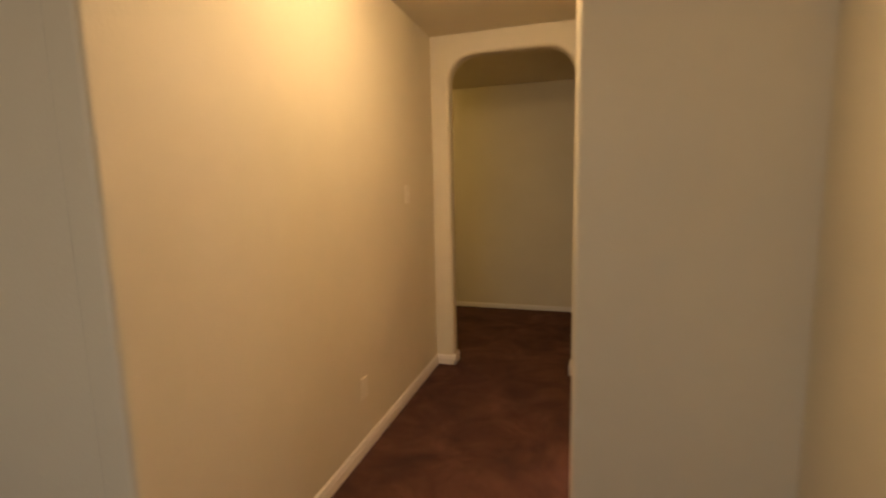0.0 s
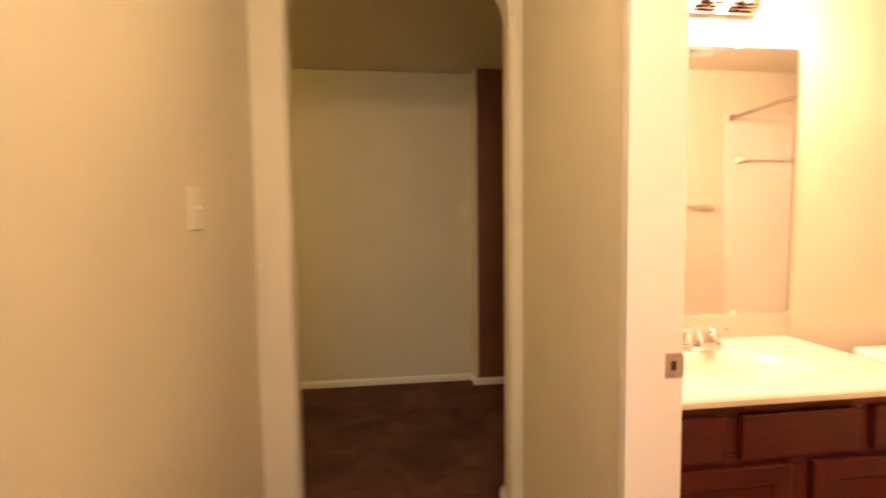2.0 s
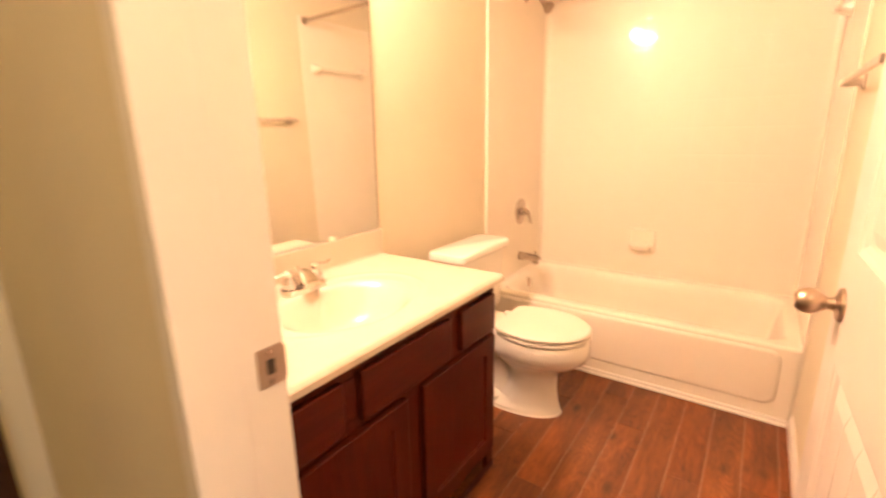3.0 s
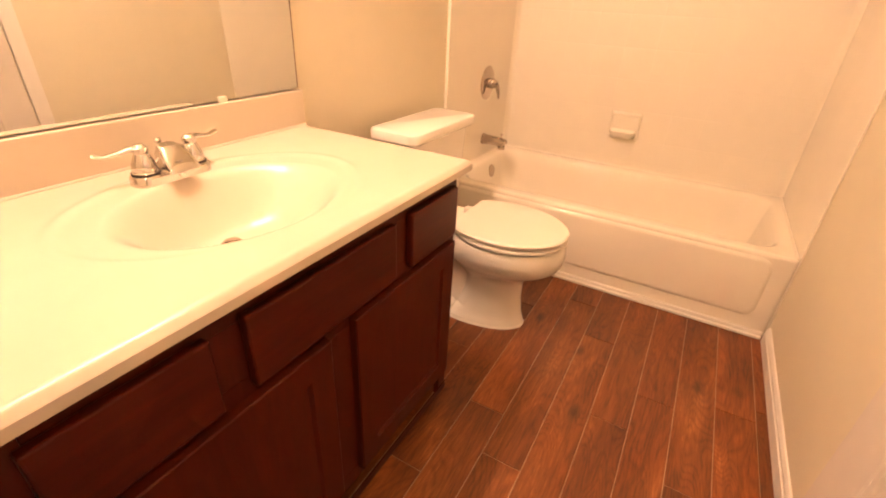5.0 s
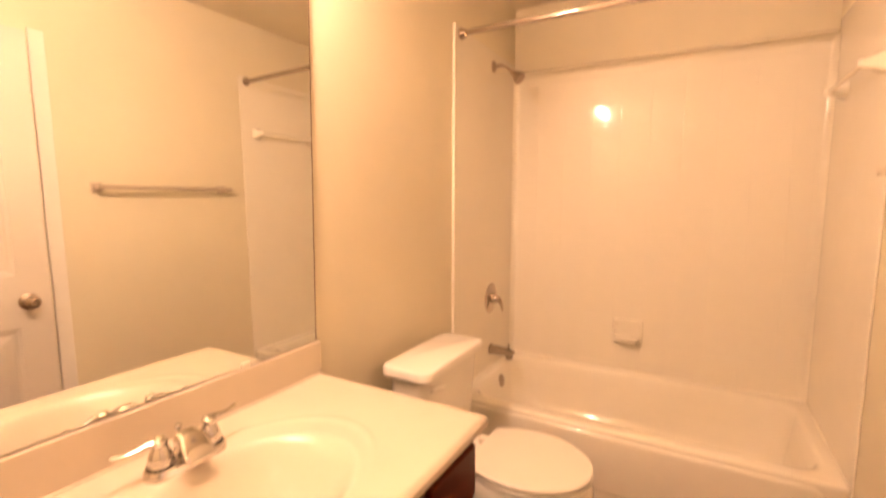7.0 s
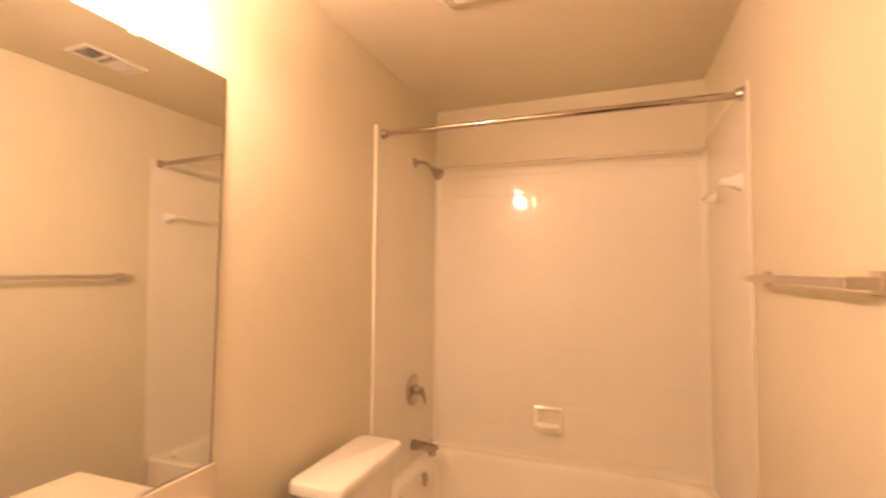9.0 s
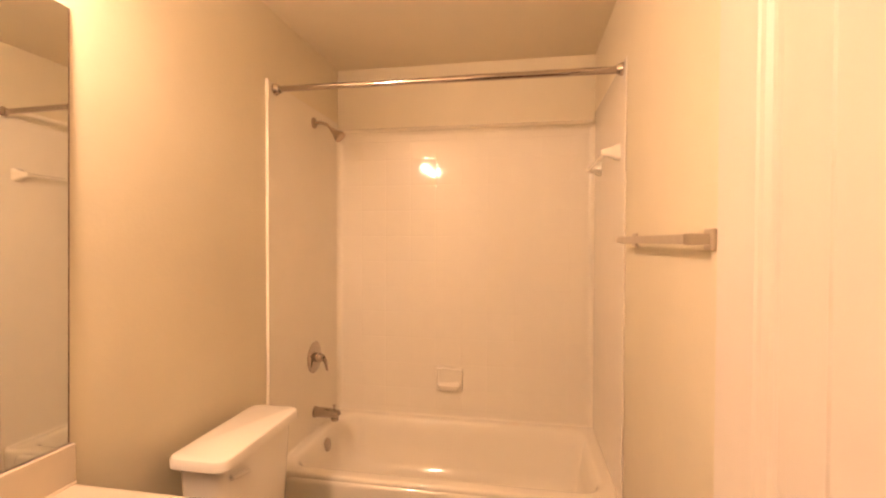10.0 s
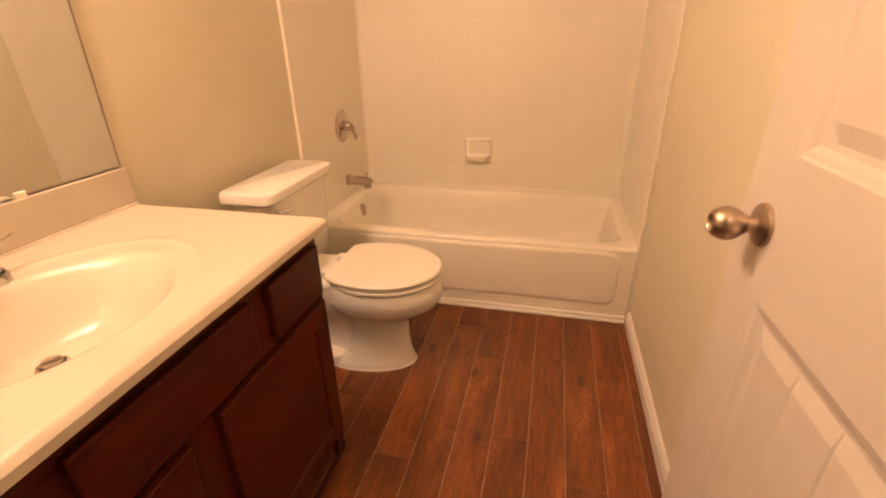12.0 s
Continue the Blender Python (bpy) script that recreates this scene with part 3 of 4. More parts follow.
def faucet():
    f = thing("faucet", CX, 1.395, TZ, "chrome two handle faucet on ivory sink deck", "faucet")
    fx, fy = CX, 1.392
    base = loft(plate_rings(fx - 0.082, fy - 0.03, fx + 0.082, fy + 0.028, [(0, 0.026, TZ - 0.002), (0.001, 0.026, TZ + 0.013), (0.004, 0.023, TZ + 0.017), (0.012, 0.016, TZ + 0.019)], "z"), True, True)
    part("base_plate", base, BRIGHT, f, "", True)
    for s in (-1, 1):
        hx = fx + s * 0.051
        h = part("handle", turned([(0.0, 0.0), (0.024, 0.0), (0.0245, 0.012), (0.022, 0.016), (0.023, 0.020), (0.021, 0.032), (0.0155, 0.044), (0.0125, 0.050), (0.0145, 0.055), (0.014, 0.062), (0.008, 0.068), (0.0, 0.069)], Matrix.Translation((hx, fy, TZ + 0.008)), 24), BRIGHT, f, "", True)
        part("seal_ring", turned([(0.0255, 0.0), (0.0262, 0.0015), (0.0255, 0.003), (0.02, 0.003)], Matrix.Translation((hx, fy, TZ + 0.0185)), 24), DARK, h, "dark ring around the handle base", True)
        pts = [(hx, fy, TZ + 0.066), (hx + s * 0.018, fy + 0.004, TZ + 0.069), (hx + s * 0.038, fy + 0.009, TZ + 0.064), (hx + s * 0.058, fy + 0.013, TZ + 0.062), (hx + s * 0.075, fy + 0.016, TZ + 0.066), (hx + s * 0.079, fy + 0.017, TZ + 0.067)]
        part("lever", tube(pts, [0.008, 0.0085, 0.006, 0.0055, 0.0065, 0.003], 12, 0.65), BRIGHT, h, "", True)
    rings = []
    for y, z, w, t in ((fy + 0.024, TZ + 0.018, 0.014, 0.005), (fy + 0.014, TZ + 0.043, 0.018, 0.014), (fy - 0.002, TZ + 0.054, 0.022, 0.017), (fy - 0.020, TZ + 0.050, 0.026, 0.017), (fy - 0.034, TZ + 0.040, 0.029, 0.013), (fy - 0.046, TZ + 0.030, 0.031, 0.009), (fy - 0.054, TZ + 0.023, 0.031, 0.005), (fy - 0.056, TZ + 0.020, 0.030, 0.002)):
        ring = []
        for j in range(28):
            a = 2 * math.pi * j / 28
            c, q = math.cos(a), math.sin(a)
            ring.append((fx + w * math.copysign(abs(c) ** 0.55, c), y, z + t * (math.copysign(abs(q) ** 0.8, q) if q > 0 else -abs(q) ** 0.4)))
        rings.append(ring)
    part("spout", loft(rings, True, True), BRIGHT, f, "", True)
    part("spout_body", loft(plate_rings(fx - 0.021, fy - 0.036, fx + 0.021, fy + 0.022, [(0, 0.012, TZ + 0.012), (0.003, 0.012, TZ + 0.03), (0.008, 0.01, TZ + 0.044)], "z"), True, True), BRIGHT, f, "", True)
    part("aerator", turned([(0, 0), (0.010, 0), (0.011, 0.010), (0.0, 0.012)], Matrix.Translation((fx, fy - 0.042, TZ + 0.010)), 16), BRIGHT, f, "", True)
    part("lift_rod", turned([(0.0025, 0.0), (0.0025, 0.050), (0.006, 0.053), (0.007, 0.058), (0.004, 0.062), (0, 0.063)], Matrix.Translation((fx, fy + 0.024, TZ + 0.012)), 12), BRIGHT, f, "", True)


faucet()

MR = thing("mirror", 0.6, 1.517, 0.892, "large frameless wall mirror above the vanity", "mirror")
glass = box(0.112, 1.5135, 0.892, 1.100, 1.5185, 1.978, 0.0008, 1)
back = box(0.113, 1.5185, 0.893, 1.0985, 1.5199, 1.977)
# strip whose colour stands for the shade behind the tilted glass
gap = box(1.100, 1.5142, 0.893, 1.1038, 1.5199, 1.977)
for v in list(glass.verts) + list(back.verts) + list(gap.verts):
    if v.co.x > 1:
        v.co.x -= (1.978 - v.co.z) * 0.020
for v in list(glass.verts) + [v for v in list(back.verts) + list(gap.verts) if v.co.y < 1.519]:
    v.co.y -= (1.978 - v.co.z) * 0.0095
part("glass", glass, MIR, MR)
part("backing", back, DARK, MR)
part("edge_gap", gap, MIRROR_GAP, MR, "strip coloured as shade in the mirror gap")
for x, z in ((0.30, 1.978), (0.83, 1.978), (0.30, 0.890), (0.83, 0.890)):
    part("clip", box(x - 0.012, 1.509 if z > 1 else 1.4985, z - 0.008, x + 0.012, 1.5195, z + 0.012, 0.003), PLASTIC, MR)


def vanity_light():
    f = thing("vanity_light", 0.605, 1.50, 2.148, "chrome ribbed bar light with lit globe bulbs", "light fixture")
    x0, x1, z0, z1 = 0.305, 0.905, 2.093, 2.203
    part("back_plate", loft(plate_rings(x0 + 0.008, z0 + 0.006, x1 - 0.008, z1 - 0.006, [(0, 0.045, 1.519), (0, 0.045, 1.495)], "y"), True, True), CHROME, f)
    for k in range(5):
        i = 0.012 * k
        d = 0.010 + 0.006 * k
        part("rib", loft(plate_rings(x0 + i, z0 + i * 0.9, x1 - i, z1 - i * 0.9, [(0, 0.05 - i, 1.500 - d + 0.004), (0.001, 0.05 - i, 1.496 - d), (0.006, 0.044 - i, 1.496 - d), (0.007, 0.043 - i, 1.500 - d + 0.004)], "y"), False, False), CHROME, f, "", True)
    for k in range(4):
        x = 0.38 + 0.148 * k
        s = part("socket", turned([(0, 0), (0.027, 0), (0.029, 0.02), (0.024, 0.06), (0.020, 0.094), (0, 0.094)], Matrix.Translation((x, 1.496, 2.148)) @ pose(0, 0, 0, 90), 20), CHROME, f, "", True)
        bm = bmesh.new()
        bmesh.ops.create_uvsphere(bm, u_segments=20, v_segments=12, radius=0.033, matrix=Matrix.Translation((x, 1.372, 2.148)))
        part("bulb", bm, BULB, s, "frosted globe bulb glowing warm", True)


vanity_light()


# ---- toilet ----
def ellipse(cx, cy, rx, ry_front, ry_back, z, n=40, back_limit=None):
    ring = []
    for k in range(n):
        a = 2 * math.pi * k / n
        s = math.sin(a)
        y = cy + (ry_back if s > 0 else ry_front) * s
        if back_limit is not None:
            y = min(y, back_limit)
        ring.append((cx + rx * math.cos(a), y, z))
    return ring


def toilet():
    t = thing("toilet", 1.545, 1.2, 0, "white porcelain toilet with closed lid", "toilet")
    cx = 1.545
    secs = [(0.0, 1.10, 0.113, 0.232, 0.17), (0.016, 1.10, 0.113, 0.232, 0.17), (0.028, 1.08, 0.104, 0.208, 0.15), (0.05, 1.05, 0.092, 0.170, 0.11), (0.12, 1.035, 0.084, 0.145, 0.09), (0.19, 1.03, 0.086, 0.140, 0.09), (0.225, 1.03, 0.099, 0.165, 0.13), (0.255, 1.01, 0.128, 0.205, 0.19), (0.285, 0.995, 0.160, 0.228, 0.22), (0.312, 0.99, 0.178, 0.236, 0.215), (0.335, 0.99, 0.184, 0.239, 0.20), (0.37, 0.99, 0.185, 0.237, 0.20), (0.384, 0.99, 0.179, 0.229, 0.195)]
    part("bowl", loft([ellipse(cx, cy, rx, rf, rb, z) for z, cy, rx, rf, rb in secs], True, True), PORC, t, "", True)
    part("trapway", loft(plate_rings(cx - 0.062, 1.10, cx + 0.062, 1.43, [(0.0, 0.04, 0.0), (0.0, 0.04, 0.05), (0.008, 0.04, 0.10), (-0.004, 0.04, 0.17), (-0.018, 0.05, 0.26), (-0.035, 0.05, 0.33)], "z"), True, True), PORC, t, "", True)
    part("deck", loft(plate_rings(cx - 0.125, 1.10, cx + 0.125, 1.49, [(0.02, 0.05, 0.25), (0.0, 0.05, 0.32), (0, 0.05, 0.372), (0.008, 0.045, 0.382)], "z"), True, True), PORC, t, "", True)
    part("foot", loft(plate_rings(cx - 0.108, 1.14, cx + 0.108, 1.42, [(0.0, 0.03, 0.0), (0, 0.03, 0.045), (0.012, 0.03, 0.058), (0.04, 0.02, 0.064)], "z"), True, True), PORC, t, "", True)
    part("bolt_cap", turned([(0.014, 0), (0.014, 0.008), (0.008, 0.016), (0, 0.017)], Matrix.Translation((cx - 0.093, 1.26, 0.052)), 14), PORC, t, "", True)
    part("seat", loft([ellipse(cx, 0.985, 0.178, 0.223, 0.19, 0.389, back_limit=1.16), ellipse(cx, 0.985, 0.187, 0.232, 0.20, 0.394, back_limit=1.168), ellipse(cx, 0.985, 0.187, 0.232, 0.20, 0.401, back_limit=1.168), ellipse(cx, 0.985, 0.178, 0.223, 0.19, 0.406, back_limit=1.16)], True, True), SEAT, t, "", True)
    lid = [ellipse(cx, 0.985, 0.172, 0.217, 0.232, 0.409, back_limit=1.144), ellipse(cx, 0.985, 0.184, 0.229, 0.246, 0.412, back_limit=1.151), ellipse(cx, 0.985, 0.186, 0.231, 0.25, 0.416, back_limit=1.153), ellipse(cx, 0.985, 0.186, 0.231, 0.25, 0.423, back_limit=1.153), ellipse(cx, 0.985, 0.180, 0.225, 0.242, 0.428, back_limit=1.148), ellipse(cx, 0.985, 0.12, 0.15, 0.14, 0.430)]
    part("lid", loft(lid, True, True), SEAT, t, "", True)
    for s in (-1, 1):
        part("seat_hinge", box(cx + s * 0.07 - 0.018, 1.158, 0.384, cx + s * 0.07 + 0.018, 1.192, 0.412, 0.006), SEAT, t, "", True)
    tx = 1.56
    part("tank", loft(plate_rings(tx - 0.213, 1.276, tx + 0.213, 1.436, [(0.022, 0.03, 0.385), (0.014, 0.035, 0.40), (0.006, 0.04, 0.55), (0.0, 0.04, 0.702)], "z"), True, True), PORC, t, "", True)
    part("tank_lid", loft(plate_rings(tx - 0.235, 1.252, tx + 0.235, 1.456, [(0.008, 0.035, 0.702), (0.0, 0.04, 0.708), (0.0, 0.04, 0.730), (0.004, 0.038, 0.738), (0.014, 0.03, 0.742)], "z"), True, True), PORC, t, "", True)
    lv = part("flush_lever", turned([(0, 0), (0.014, 0), (0.014, 0.008), (0.008, 0.012), (0.008, 0.02), (0, 0.02)], Matrix.Translation((tx - 0.17, 1.287, 0.665)) @ pose(0, 0, 0, 90), 16), PORC, t, "", True)
    part("lever_arm", tube([(tx - 0.175, 1.268, 0.665), (tx - 0.15, 1.262, 0.663), (tx - 0.105, 1.258, 0.655)], [0.007, 0.009, 0.008], 10, 0.8), PORC, lv, "", True)
    part("sealant", loft([ellipse(cx, 1.10, 0.118, 0.237, 0.175, 0.0), ellipse(cx, 1.10, 0.114, 0.233, 0.172, 0.006)], True, True), TRIM, t)


toilet()


# ---- bathtub and surround ----
TX0, TX1, TY0, TY1, RZ = 2.0, 2.765, 0.0015, 1.514, 0.358
TB = thing("bathtub", 2.38, 0.76, 0, "glossy white bathtub with molded apron", "bathtub")
rings = plate_rings(TX0 + 0.015, TY0, TX1, TY1, [(0, 0.004, 0.02), (0, 0.004, RZ - 0.0005), (0.0005, 0.008, RZ), (0.042, 0.09, RZ), (0.050, 0.10, RZ - 0.0025), (0.057, 0.105, RZ - 0.008), (0.064, 0.11, RZ - 0.020), (0.078, 0.12, RZ - 0.07), (0.092, 0.13, RZ - 0.15), (0.112, 0.14, 0.115), (0.132, 0.15, 0.082), (0.160, 0.15, 0.064), (0.2, 0.12, 0.057), (0.26, 0.08, 0.055)], "z", 12)
part("basin", loft(rings, False, True), ACRYL, TB, "", True)
ap = plate_rings(TY0, 0.0, TY1, RZ, [(0.0004, 0.002, TX0 + 0.0155), (0.0012, 0.004, TX0 + 0.010), (0.0035, 0.006, TX0 + 0.005), (0.008, 0.008, TX0 + 0.0012), (0.014, 0.01, TX0)], "x", 8)
ap += plate_rings(0.068, 0.078, 1.452, 0.338, [(0.0, 0.05, TX0 + 0.0003), (0.003, 0.05, TX0 - 0.003), (0.009, 0.045, TX0 - 0.0075), (0.017, 0.04, TX0 - 0.009)], "x", 8)
part("apron", loft(ap, False, True), ACRYL, TB, "", True)
part("overflow_cover", turned([(0, 0.010), (0.025, 0.009), (0.034, 0.006), (0.037, 0.0)], Matrix.Translation((2.44, 1.437, 0.285)) @ pose(0, 0, 0, 80), 28), CHROME, TB, "chrome overflow cover plate", True)
part("tub_drain", turned([(0, 0.006), (0.02, 0.005), (0.03, 0.002), (0.034, 0)], Matrix.Translation((2.40, 1.25, 0.056)), 24), CHROME, TB, "", True)
part("caulk", join(tube([(2.760, 0.015, RZ + 0.001), (2.760, 1.505, RZ + 0.001)], 0.006, 8), tube([(2.01, 1.506, RZ + 0.001), (2.76, 1.506, RZ + 0.001)], 0.005, 8), tube([(2.01, 0.0085, RZ + 0.001), (2.76, 0.0085, RZ + 0.001)], 0.005, 8)), ACRYL, TB, "", True)
structure("tub_base_trim", join(box(1.984, 0.014, 0, 1.999, 1.506, 0.03, 0.005), box(1.974, 0.014, 0, 1.985, 1.506, 0.014, 0.004)), TRIM, "white painted quarter round trim at tub", category="trim")

SR = thing("tub_surround", 2.4, 0.76, RZ, "glossy white molded tub wall surround", "tub surround")
part("back_panel", box(2.762, 0.006, RZ + 0.002, XE - 0.0005, 1.508, 2.047, 0.002), ACRYL, SR)
part("top_ledge", join(box(2.758, 0.012, 2.030, 2.7625, 1.508, 2.0465, 0.002), box(2.7595, 0.012, 1.988, 2.7625, 1.508, 1.996, 0.002)), ACRYL, SR)
cap = bmesh.new()
ends = [[cap.verts.new((x, y, z)) for x, z in ((2.762, 2.048), (2.7600, 2.054), (2.7640, 2.064), (2.773, 2.073), (2.7845, 2.078), (2.7845, 2.048))] for y in (0.013, 1.507)]
for k in range(6):
    cap.faces.new((ends[0][k], ends[0][(k + 1) % 6], ends[1][(k + 1) % 6], ends[1][k]))
part("top_cap", cap, ACRYL, SR, "", True)
part("side_panel", box(1.992, 1.508, RZ + 0.002, 2.76, 1.5195, 2.11, 0.002), ACRYL, SR)
part("side_panel", box(1.992, 0.0005, RZ + 0.002, 2.76, 0.006, 2.11, 0.002), ACRYL, SR)
part("edge_bead", box(1.990, 0.0005, 0.0, 1.9995, 0.0070, 2.112, 0.002), ACRYL, SR)
part("edge_bead", box(1.985, 1.505, 0.0, 1.994, 1.5195, 2.115, 0.003), ACRYL, SR)


def cove(y, s):
    bm = bmesh.new()
    a, b = [], []
    for k in range(9):
        an = radians(90 * k / 8)
        x, yy = 2.7625 - 0.032 * (1 - math.sin(an)), y + s * 0.032 * (1 - math.cos(an))
        a.append(bm.verts.new((x, yy, RZ + 0.002)))
        b.append(bm.verts.new((x, yy, 2.05)))
    for k in range(8):
        bm.faces.new((a[k], a[k + 1], b[k + 1], b[k]))
    return bm


part("cove", cove(1.508, -1), ACRYL, SR, "", True)
part("cove", cove(0.0065, 1), ACRYL, SR, "", True)
SD = thing("soap_dish", 2.75, 0.815, 0.51, "white soap dish molded on tub wall", "soap dish")
part("back", loft(plate_rings(0.735, 0.512, 0.893, 0.655, [(0, 0.012, 2.760), (0.002, 0.012, 2.750), (0.010, 0.01, 2.746), (0.018, 0.01, 2.752)], "x"), True, True), ACRYL, SD, "", True)
part("tray", loft(plate_rings(2.690, 0.747, 2.750, 0.881, [(0.016, 0.02, 0.530), (0.004, 0.025, 0.545), (0.0, 0.028, 0.562), (0.004, 0.026, 0.566), (0.010, 0.02, 0.560), (0.014, 0.018, 0.552)], "z"), True, True), ACRYL, SD, "", True)

VL = thing("shower_valve", 2.437, 1.508, 0.75, "chrome round shower valve with lever handle", "shower valve")
my = Matrix.Translation((2.437, 1.508, 0.75)) @ pose(0, 0, 0, 90)
part("escutcheon", turned([(0, 0.012), (0.034, 0.0115), (0.060, 0.008), (0.082, 0.004), (0.086, 0.0)], my, 36), CHROME, VL, "", True)
part("stem", turned([(0.026, 0.004), (0.026, 0.030), (0.022, 0.045), (0.016, 0.055), (0, 0.057)], my, 24), CHROME, VL, "", True)
part("lever", tube([(2.437, 1.458, 0.75), (2.445, 1.452, 0.735), (2.452, 1.446, 0.705), (2.456, 1.444, 0.675)], [0.013, 0.012, 0.009, 0.006], 12), CHROME, VL, "", True)
VL.location.z += 0.012

TS = thing("tub_spout", 2.437, 1.508, 0.445, "chrome tub spout with diverter knob", "tub spout")
part("body", tube([(2.437, 1.507, 0.448), (2.437, 1.47, 0.448), (2.437, 1.41, 0.446), (2.437, 1.375, 0.440), (2.437, 1.368, 0.434)], [0.027, 0.027, 0.026, 0.026, 0.018], 24), CHROME, TS, "", True)
part("flange", turned([(0.031, 0), (0.031, 0.006), (0.027, 0.008)], Matrix.Translation((2.437, 1.508, 0.448)) @ pose(0, 0, 0, 90), 24), CHROME, TS, "", True)
part("outlet", turned([(0.02, 0), (0.021, 0.016), (0, 0.016)], Matrix.Translation((2.437, 1.392, 0.408)), 20), CHROME, TS, "", True)
part("diverter", turned([(0.004, 0), (0.004, 0.014), (0.008, 0.016), (0.008, 0.022), (0, 0.023)], Matrix.Translation((2.437, 1.395, 0.470)), 14), CHROME, TS, "", True)
TS.location.z += 0.014

SH = thing("wall_shower", 2.42, 1.508, 2.045, "chrome shower head on bent arm", "shower head")
# darker nickel puts the hall's reflection into the chrome head's colour
part("flange", turned([(0.03, 0), (0.029, 0.006), (0.014, 0.012), (0, 0.012)], Matrix.Translation((2.42, 1.508, 2.045)) @ pose(0, 0, 0, 90), 24), NICKEL, SH, "", True)
part("arm", tube([(2.42, 1.505, 2.045), (2.42, 1.465, 2.046), (2.42, 1.435, 2.036), (2.42, 1.400, 2.003)], 0.0085, 14), NICKEL, SH, "", True)
part("head", turned([(0.0, 0.0), (0.013, 0.0), (0.015, 0.012), (0.013, 0.018), (0.018, 0.026), (0.030, 0.050), (0.034, 0.066), (0.031, 0.070), (0.0, 0.068)], Matrix.Translation((2.42, 1.405, 2.008)) @ pose(0, 0, 0, 133), 28), NICKEL, SH, "", True)
SH.location += Vector((0.012, 0, -0.014))

RD = thing("shower_rod", 2.043, 0.76, 2.082, "straight chrome shower curtain rod without curtain", "curtain rod")
part("rod", join(tube([(2.043, 1.500, 2.084), (2.043, 0.70, 2.082)], 0.0125, 20), tube([(2.043, 0.74, 2.082), (2.043, 0.014, 2.080)], 0.0145, 20)), CHROME, RD, "", True)
for y, s in ((1.508, 1), (0.0062, -1)):
    part("flange", turned([(0, 0), (0.026, 0), (0.027, 0.006), (0.022, 0.014), (0.018, 0.026), (0, 0.026)], Matrix.Translation((2.043, y, 2.082)) @ pose(0, 0, 0, 90 * s), 24), CHROME, RD, "", True)

CB = thing("washcloth_bar", 2.3, 0.03, 1.77, "white ceramic washcloth bar inside tub surround", "towel bar")
for x in (2.10, 2.55):
    part("bracket", loft(plate_rings(x - 0.03, 1.73, x + 0.03, 1.80, [(0, 0.016, 0.0055), (0.003, 0.016, 0.018), (0.012, 0.014, 0.036), (0.019, 0.010, 0.060), (0.021, 0.009, 0.072), (0.025, 0.005, 0.078)], "y"), True, True), ACRYL, CB, "", True)
part("bar", tube([(2.10, 0.062, 1.765), (2.55, 0.062, 1.765)], 0.008, 14), ACRYL, CB, "", True)

# towel bar on the south wall
TW = thing("towel_bar", 1.53, 0.03, 1.408, "square satin metal towel bar on cream wall", "towel bar")
for x in (1.178, 1.825):
    p = part("post", join(box(x - 0.023, 0.0, 1.380, x + 0.023, 0.009, 1.426, 0.002), box(x - 0.012, 0.008, 1.391, x + 0.012, 0.0535, 1.415, 0.002)), BARM, TW)
part("bar", box(1.162, 0.054, 1.393, 1.862, 0.063, 1.414, 0.002), BARM, TW)

# ceiling fan grille and air vent
FG = thing("exhaust_fan_grille", 1.56, 0.94, H, "white square slatted exhaust fan cover", "exhaust fan")
part("frame", loft(plate_rings(1.42, 0.825, 1.685, 1.06, [(0, 0.02, H), (0.0, 0.02, H - 0.012), (0.01, 0.016, H - 0.024), (0.028, 0.01, H - 0.026), (0.03, 0.01, H - 0.014)], "z"), False, True), PLASTIC, FG, "", True)
for k in range(14):
    y = 0.862 + k * 0.0125
    part("slat", box(1.452, y, H - 0.026, 1.653, y + 0.006, H - 0.015), PLASTIC, FG)
AV = thing("air_vent", 1.53, 0.32, H, "white metal ceiling air vent with louvres", "air vent")
part("frame", join(box(1.385, 0.245, H - 0.008, 1.67, 0.268, H, 0.002), box(1.385, 0.377, H - 0.008, 1.67, 0.40, H, 0.002), box(1.385, 0.268, H - 0.008, 1.408, 0.377, H, 0.002), box(1.647, 0.268, H - 0.008, 1.67, 0.377, H, 0.002), box(1.49, 0.268, H - 0.008, 1.505, 0.377, H)), TRIM, AV)
# dark sheet in place of the shade behind the louvres
part("duct", box(1.408, 0.268, H - 0.0015, 1.647, 0.377, H - 0.0005), DARK, AV)
for k in range(11):
    x = 1.415 + 0.0205 * k
    lo = box(-0.0012, 0.268, -0.0065, 0.0012, 0.377, 0.0065)
    bmesh.ops.transform(lo, matrix=pose(x + 0.004, 0, H - 0.0075, 0, 38 if k < 6 else -38, 0), verts=lo.verts)
    part("louvre", lo, TRIM, AV)


# switches and outlet
def wall_plate(name, label, category, x, y, z, toggle):
    t = thing(name, x, y, z, label, category)
    part("plate", loft(plate_rings(y - 0.035, z - 0.057, y + 0.035, z + 0.057, [(0, 0.004, x), (0, 0.004, x + 0.003), (0.003, 0.004, x + 0.006)], "x"), True, True), PLASTIC, t, "", True)
    if toggle:
        part("toggle", box(x + 0.005, y - 0.005, z - 0.003, x + 0.017, y + 0.005, z + 0.010, 0.002), PLASTIC, t)
    else:
        for dz in (-0.02, 0.02):
            part("socket", box(x + 0.005, y - 0.016, z + dz - 0.013, x + 0.0075, y + 0.016, z + dz + 0.013, 0.002), PLASTIC, t)
    return t


wall_plate("light_switch", "almond light switch on cream hall wall", "switch", -1.10, 1.085, 1.33, True)
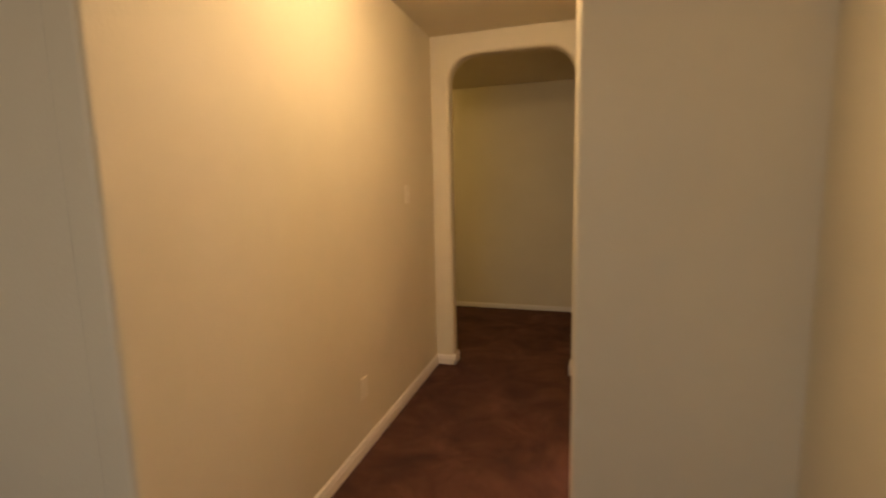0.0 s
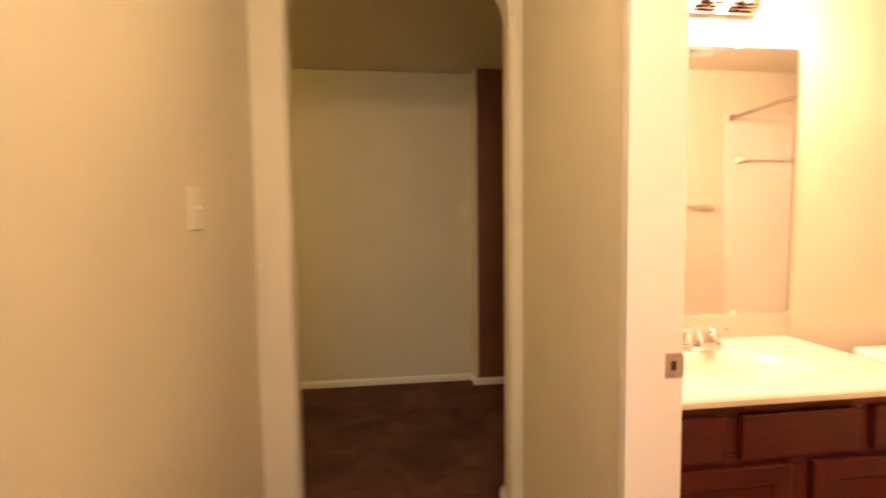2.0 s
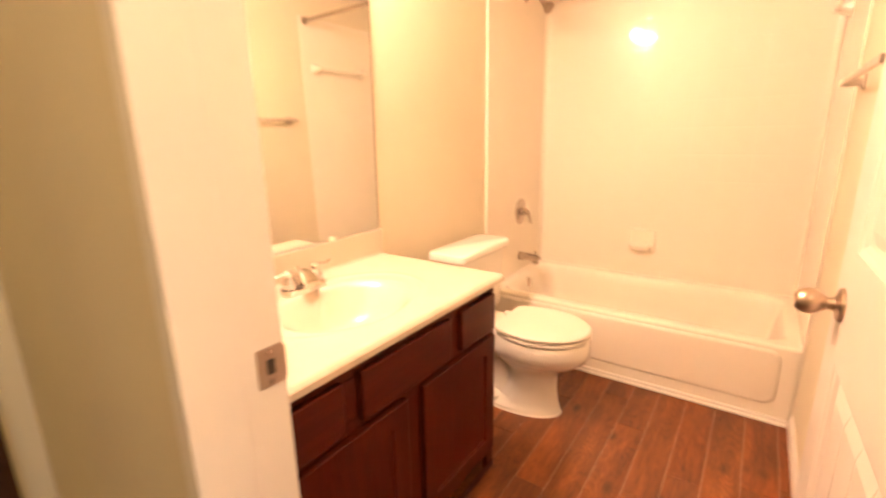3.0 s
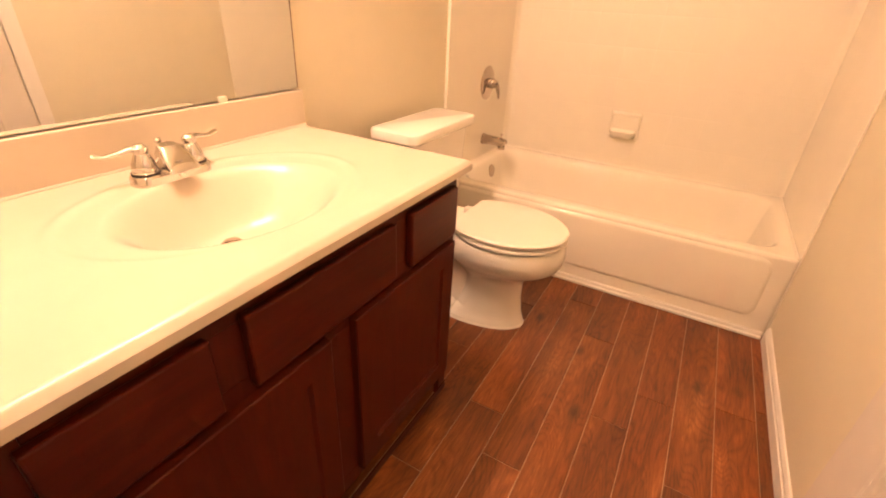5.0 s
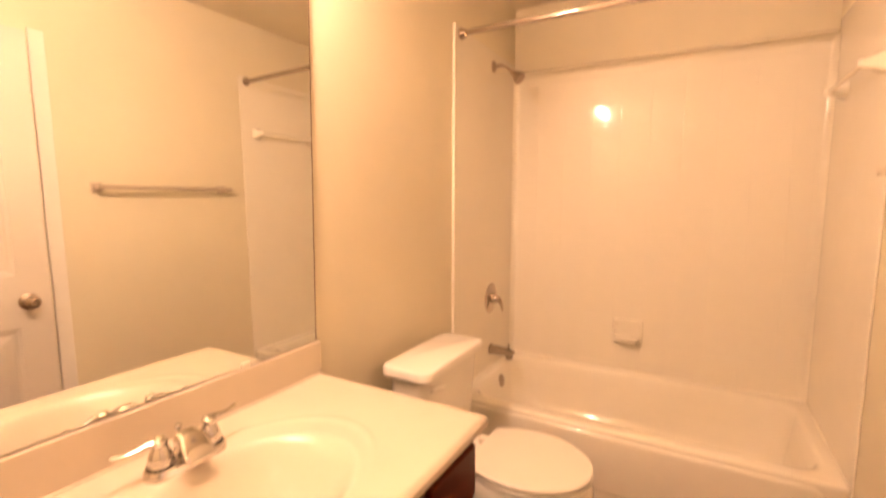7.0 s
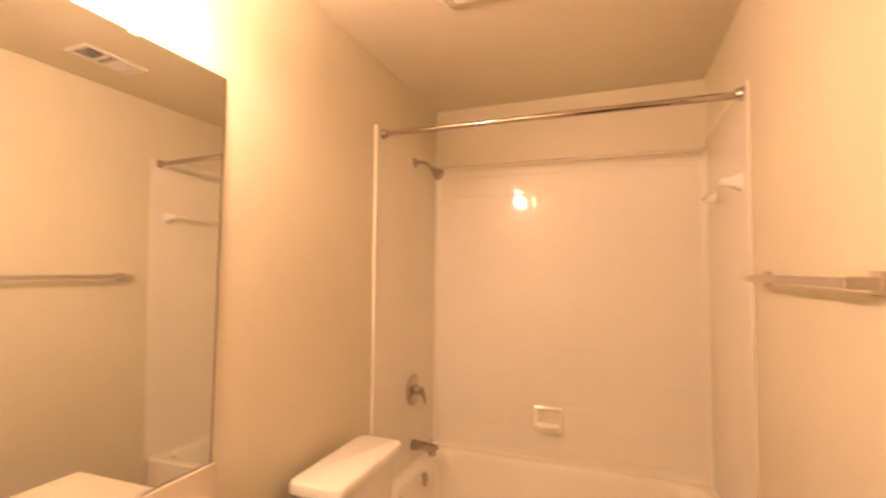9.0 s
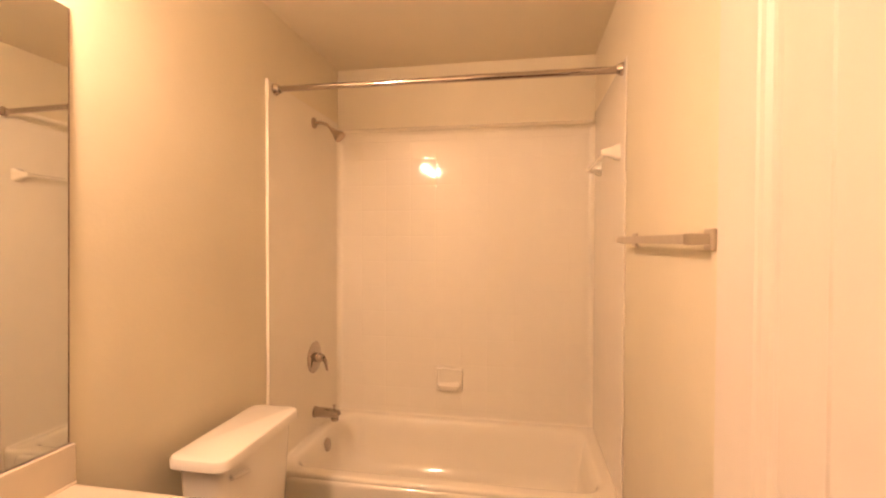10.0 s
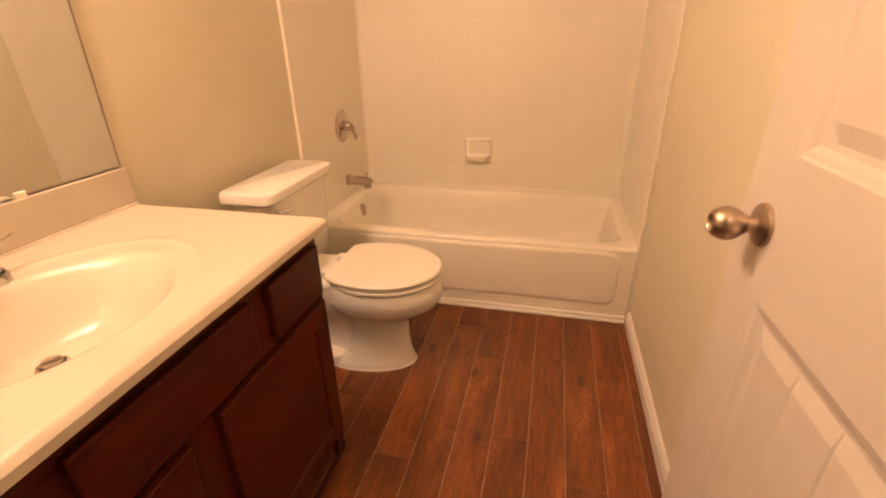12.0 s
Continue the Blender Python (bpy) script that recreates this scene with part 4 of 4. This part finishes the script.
wall_plate("power_outlet", "almond power outlet low on hall wall", "outlet", -1.10, 0.39, 0.345, False)
FS = thing("light_switch", 0.02, 3.36, 1.38, "almond light switch on shaded far wall", "switch")
part("plate", box(-0.022, 3.354, 1.32, 0.048, 3.36, 1.434, 0.002), PLASTIC, FS)
part("toggle", box(0.008, 3.344, 1.374, 0.018, 3.354, 1.388, 0.002), PLASTIC, FS)

HL = thing("hall_ceiling_light", -0.46, 0.03, H, "round glass dome light on hall ceiling", "ceiling light")
part("canopy", turned([(0, 0), (0.160, 0), (0.160, -0.016), (0.152, -0.022), (0, -0.022)], Matrix.Translation((-0.46, 0.03, H + 0.004)), 32), NICKEL, HL, "", True)
part("shade", turned([(0.148, -0.020), (0.150, -0.045), (0.142, -0.075), (0.120, -0.103), (0.085, -0.124), (0.04, -0.136), (0, -0.139)], Matrix.Translation((-0.46, 0.03, H + 0.004)), 32), DOME, HL, "glowing frosted glass dome", True)

# added lamp, fixture unseen; it lifts the dark far room
FL = thing("far_ceiling_light", -2.3, 2.5, H, "added unseen dome light on far ceiling", "ceiling light")
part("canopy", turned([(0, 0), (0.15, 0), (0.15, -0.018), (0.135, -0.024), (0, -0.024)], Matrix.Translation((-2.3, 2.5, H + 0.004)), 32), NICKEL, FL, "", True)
part("shade", turned([(0.132, -0.022), (0.13, -0.045), (0.11, -0.075), (0.07, -0.095), (0.03, -0.102), (0, -0.104)], Matrix.Translation((-2.3, 2.5, H + 0.004)), 32), FAR_FILL, FL, "glowing frosted glass dome", True)

# ---- planks of the bathroom floor ----
JOINTS = [1.477, 1.090, 1.400, 1.228, 1.622, 0.920, 1.078, 0.776, 1.30, 0.62, 1.52, 0.98, 1.22]
LENGTH = 0.914
for row, joint in enumerate(JOINTS):
    y0 = 0.0455 + 0.1172 * row
    y1 = min(y0 + 0.1172, 1.548)
    cuts = sorted({max(-0.003, min(2.02, joint + LENGTH * k)) for k in (-2, -1, 0, 1, 2)})
    for a, b in zip(cuts, cuts[1:]):
        if b - a > 0.02:
            part("plank", box(a + 0.0010, y0 + 0.0010, -0.004, b - 0.0010, y1 - 0.0010, 0.0, 0.0007, 1), PLANK, BATH_FLOOR)
for a, b in ((-0.003, 0.62), (0.62, 1.534), (1.534, 2.02)):
    part("plank", box(a + 0.0010, -0.018, -0.004, b - 0.0010, 0.0443, 0.0, 0.0007, 1), PLANK, BATH_FLOOR)

# ---- molded tiles of the tub back wall ----
ys = [0.047] + [0.136 + 0.1525 * k for k in range(9)] + [1.473]
zs = [0.40] + [0.519 + 0.1513 * k for k in range(10)] + [1.985]
shared = {}
for y0, y1 in zip(ys, ys[1:]):
    for z0, z1 in zip(zs, zs[1:]):
        w, h = round(y1 - y0, 4), round(z1 - z0, 4)
        if w < 0.01:
            continue
        if (w, h) not in shared:
            ring = plate_rings(0, 0, w, h, [(0.0008, 0.003, -0.0003), (0.0020, 0.003, -0.0007), (0.0038, 0.003, -0.00095), (0.0060, 0.003, -0.00105), (0.0075, 0.003, -0.00108)], "x", 2)
            t = part("tile", loft(ring, False, True), ACRYL, SR, "", True)
            shared[(w, h)] = t.data
        else:
            t = new("tile", shared[(w, h)])
            t.parent = SR
            t.matrix_parent_inverse = SR.matrix_basis.inverted()
        t.location = (2.7620, y0, z0)
